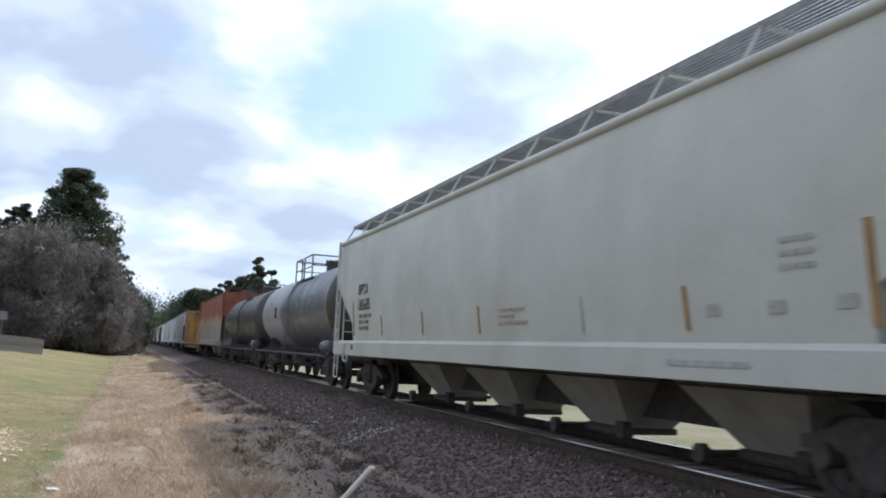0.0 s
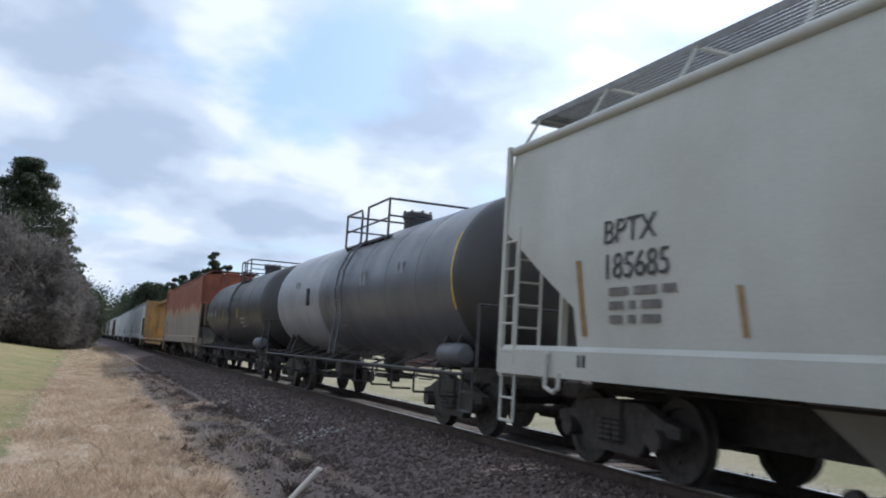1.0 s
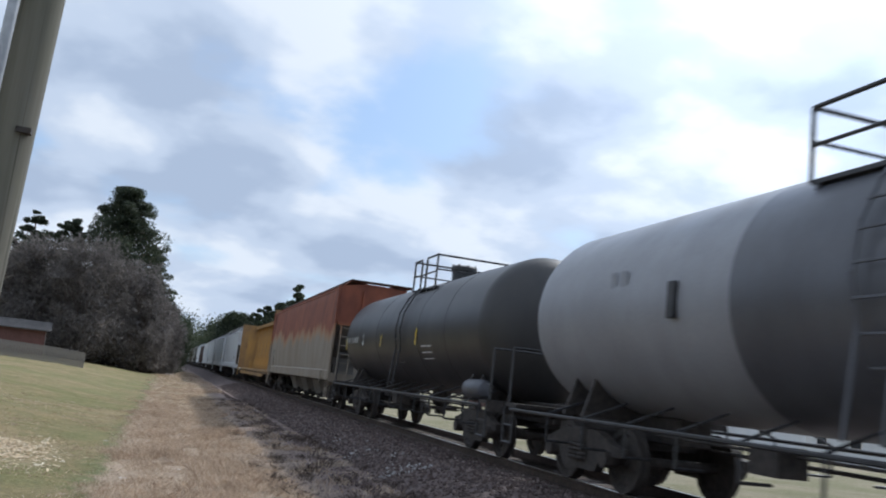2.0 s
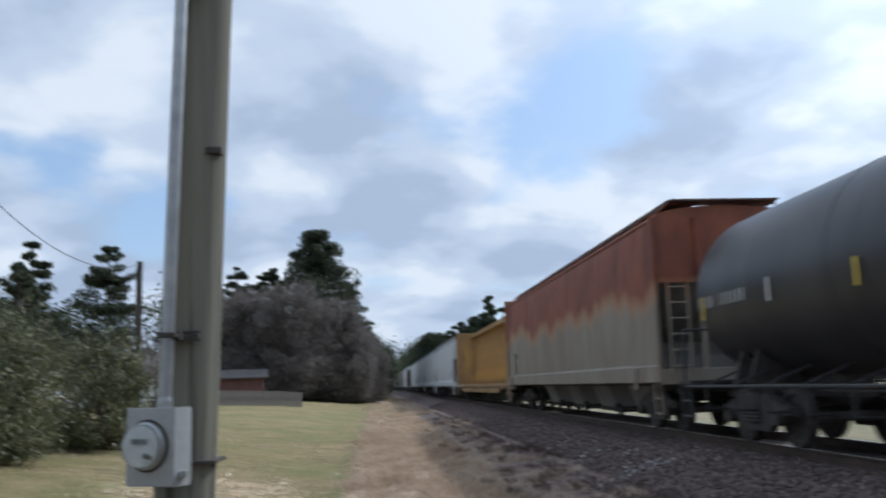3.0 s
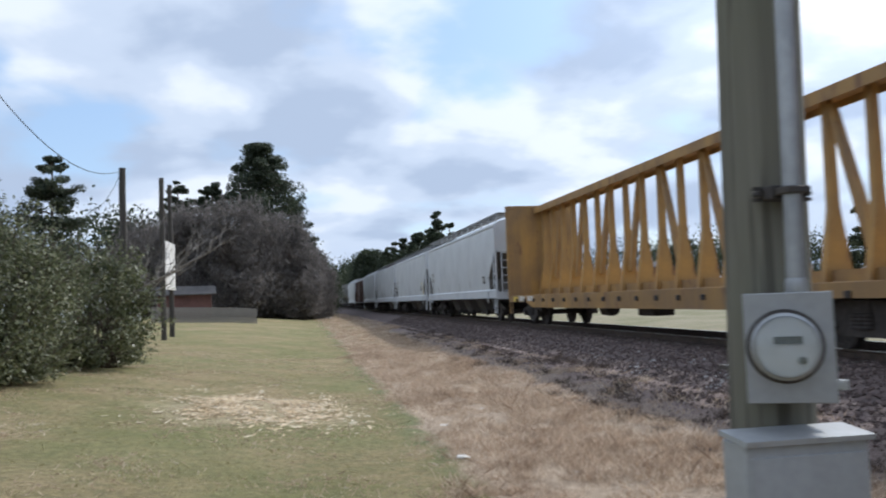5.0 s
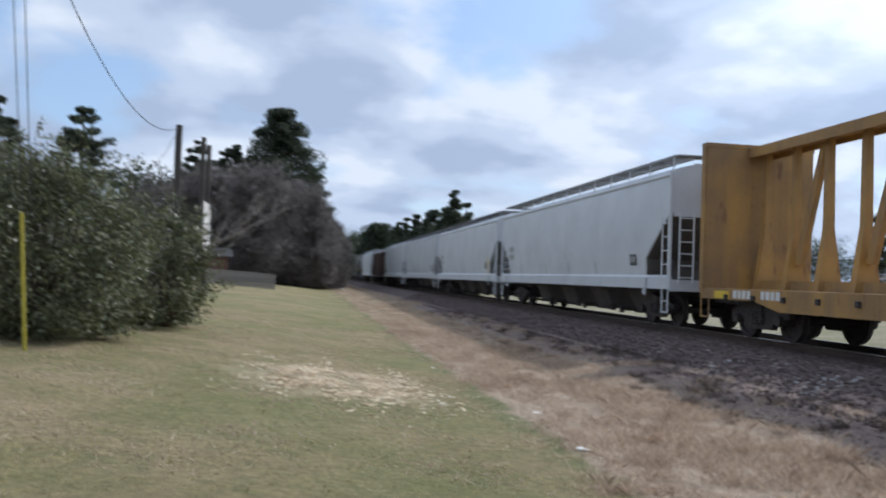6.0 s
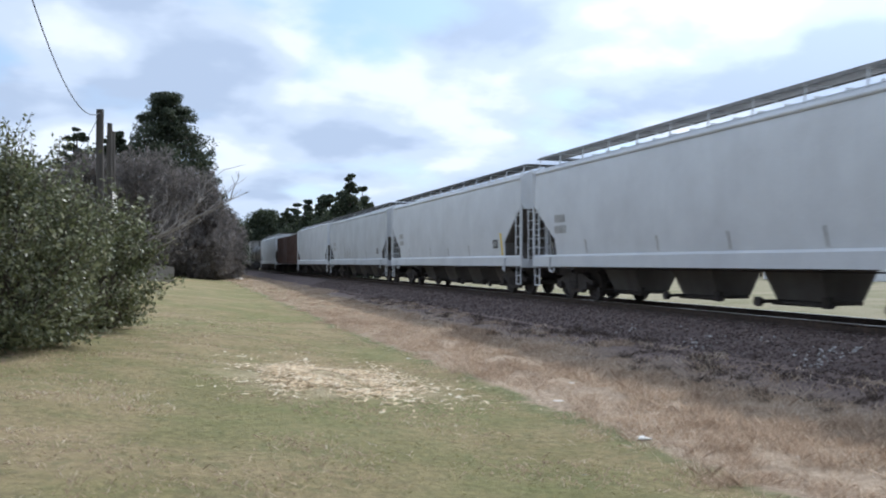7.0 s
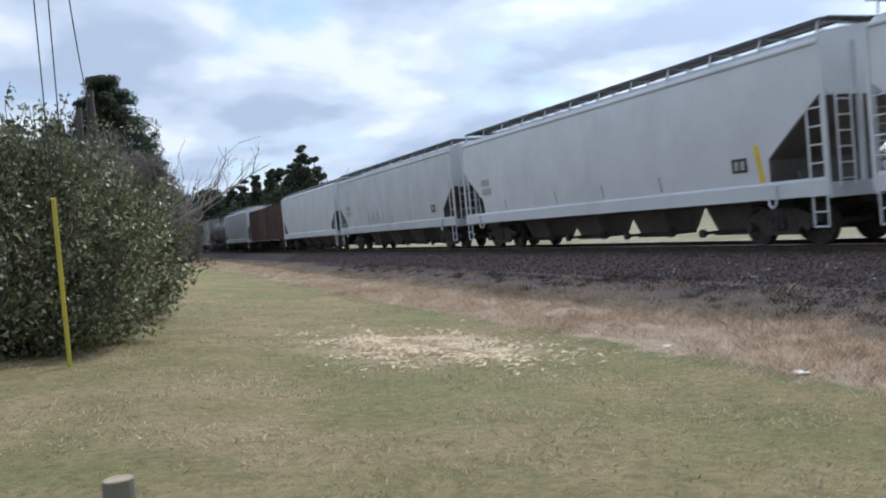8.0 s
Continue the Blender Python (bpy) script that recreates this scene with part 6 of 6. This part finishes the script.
blades("dry_grass", 38000, (-9.0, -4.7, 3, 60), 0.085, 0.0028, DRY_BLADE, "dry matted straw coloured grass on the ditch bank", patchy(1.6, 0.34, 0.62, 0.0, -8.3, -7.6), 2, 12, 0.8, 0.07)
blades("dry_tufts", 2900, (-8.3, -4.9, 4, 45), 0.15, 0.003, DRY_BLADE, "fluffy brown tufts of dead grass on the bank", patchy(0.9, 0.38, 0.62, 3.0, -8.2, -7.5), 12, 56, 0.6, 0.09)
blades("far_dry_grass", 9000, (-8.6, -3.6, 55, 130), 0.14, 0.012, DRY_BLADE, "dry grass farther along the bank", patchy(0.5, 0.3, 0.6, 2.0, -8.4, -7.4), 16, 5, 0.8, 0.15)
blades("straw_tufts", 24000, (-19, -7.6, 6.0, 34), 0.05, 0.006, DRY_BLADE, "straw coloured dead blades scattered through the lawn", patchy(0.7, 0.42, 0.66, 5.0, -7.2, -8.8), 13, 4, 0.9, 0.05)
blades("lawn_grass", 34000, (-19, -7.2, 6.0, 40), 0.032, 0.004, LAWN_BLADE, "short mown lawn of mixed green and straw", patchy(0.5, 0.1, 0.6, 0.0, -7.2, -8.8), 3, 3, 0.9, 0.06)
blades("toe_grass", 900, (-4.5, -3.3, 5, 45), 0.11, 0.005, DRY_BLADE, "thin dry grass growing into the edge of the ballast", patchy(0.9, 0.40, 0.66, 8.0, -5.6, -4.4), 14, 20, 0.85, 0.12)
blades("dead_weeds", 160, (-5.3, -3.0, 5, 48), 0.14, 0.003, WEED_BLADE, "dark dead weeds at the foot of the ballast", None, 4, 80, 0.6, 0.08)
blades("edge_weeds", 900, (-8.6, -7.4, 6, 30), 0.09, 0.006, EDGE_BLADE, "low green weeds along the edge of the lawn", patchy(0.8, 0.42, 0.7), 6, 14, 0.9, 0.08)


def chips():
    """Pale wood chips and leaf litter scattered in a bare patch of the lawn."""
    rng = np.random.RandomState(8)
    n = 15000
    a, r = rng.uniform(0, 2 * pi, n), np.abs(rng.normal(size=n)) ** 0.9
    x, y = -10.55 + 0.92 * r * np.cos(a), 18.4 + 1.5 * r * np.sin(a)
    ok = np.array([noise.noise((p * 1.6, q * 0.9, 5.5)) for p, q in zip(x, y)]) > rng.uniform(-0.3, 0.3, n)
    x, y = x[ok], y[ok]
    n = len(x)
    z = np.array([surf(p, q) for p, q in zip(x, y)])
    c = np.stack([x, y, z + 0.012], 1)
    t = rng.uniform(0, pi, n)
    s = rng.uniform(0.015, 0.07, n)
    d = np.stack([np.cos(t), np.sin(t), rng.normal(size=n) * 0.12], 1) * s[:, None]
    e = np.stack([-np.sin(t), np.cos(t), rng.normal(size=n) * 0.12], 1) * (s * 0.3)[:, None]
    v = np.stack([c - d - e, c + d - e, c + d + e, c - d + e], 1).reshape(-1, 3)
    ob = from_arrays("wood_chips", v, np.arange(4 * n).reshape(n, 4), CHIP)
    tagged(ob, "pale wood chips and dead leaves on the lawn", "wood chips", kind="stuff")


chips()


def stones(name, n, xs, ys, size, label, seed, follow, material=None):
    """Crushed stones as lumpy eight-sided pieces."""
    rng = np.random.RandomState(seed)
    x = rng.uniform(*xs, n)
    y = ys[0] + (ys[1] - ys[0]) * rng.uniform(0, 1, n) ** 1.7
    z = np.array([follow(a, b) for a, b in zip(x, y)])
    s = size * rng.uniform(0.5, 1.4, n)
    base = np.array([(1, 0, 0), (0, 1, 0), (-1, 0, 0), (0, -1, 0), (0, 0, 0.8), (0, 0, -0.8)])
    v = base[None] * s[:, None, None] * rng.uniform(0.6, 1.3, (n, 6, 1)) + rng.normal(size=(n, 6, 3)) * s[:, None, None] * 0.18
    t = rng.uniform(0, 2 * pi, n)
    c, d = np.cos(t), np.sin(t)
    v = np.stack([v[..., 0] * c[:, None] - v[..., 1] * d[:, None], v[..., 0] * d[:, None] + v[..., 1] * c[:, None], v[..., 2]], -1)
    v += np.stack([x, y, z + s * 0.2], 1)[:, None]
    tri = np.array([(0, 1, 4), (1, 2, 4), (2, 3, 4), (3, 0, 4), (1, 0, 5), (2, 1, 5), (3, 2, 5), (0, 3, 5)])
    f = (tri[None] + 6 * np.arange(n)[:, None, None]).reshape(-1, 3)
    ob = from_arrays(name, v.reshape(-1, 3), f, material or STONE)
    tagged(ob, label, "gravel", kind="stuff")


def bed_z(x, y):
    return float(np.interp(abs(x), [1.4, 1.9, 2.9, 3.5, 9], [-0.17, -0.19, -0.50, -0.72, -3])) if abs(x) < 3.4 else ground_z(x, y)


stones("ballast_stones", 26000, (-3.7, -0.85), (3, 70), 0.034, "crushed grey purple ballast stones", 3, bed_z)
stones("ballast_stones", 4000, (0.85, 3.2), (3, 60), 0.036, "crushed grey purple ballast stones beyond the rails", 4, bed_z)
stones("loose_stones", 3800, (-5.2, -3.3), (3, 50), 0.020, "loose stones strewn below the ballast", 5, lambda a, b: ground_z(a, b) + 0.02)


def litter():
    """Scraps of paper and plastic in the grass."""
    rng = random.Random(6)
    for x, y, s in ((-7.51, 15.86, 0.09), (-7.76, 12.98, 0.11), (-6.75, 11.59, 0.08), (-6.61, 17.3, 0.07), (-14.83, 25.5, 0.16), (-6.73, 94.6, 0.55), (-6.4, 8.6, 0.06), (-9.3, 11.5, 0.05), (-7.9, 9.3, 0.05), (-8.2, 22.0, 0.06), (-6.9, 14.2, 0.06), (-10.2, 9.4, 0.04)):
        bm = B()
        z = ground_z(x, y)
        n = 7
        ring = [(x + s * cos(2 * pi * k / n) * rng.uniform(0.5, 1.1), y + s * sin(2 * pi * k / n) * rng.uniform(0.5, 1.1), z + rng.uniform(0.02, 0.5) * s) for k in range(n)]
        low = [(p[0], p[1], p[2] - 0.012) for p in ring]
        loft(bm, [low, ring])
        ob = part("litter_scrap", bm, SIGN_WHITE)
        tagged(ob, "crumpled white scrap of litter in the grass", "litter", "scraps of litter")


litter()
stones("pale_stones", 300, (-3.1, -2.1), (15.5, 24), 0.030, "patch of pale broken stones on the ballast slope", 9, lambda a, b: bed_z(a, b) + (0.012 if noise.noise((a * 1.3, b * 0.8, 3.3)) > 0.05 else -0.2), PALE_STONE)


# ---- what moves ----
def motions():
    for car, u in CARS:
        walk(car, [(t, pose(0, u - V * t, 0)) for t in (0.0, 2.0, 4.0, 6.0, 8.0)])
    turn = math.degrees(V / WHEEL_R)
    rows = [k / FPS for k in range(0, 8 * FPS + 1)]
    for w, (x, y, z) in WHEELS:
        walk(w, [(t, pose(x, y, z, turn * t)) for t in rows])


motions()
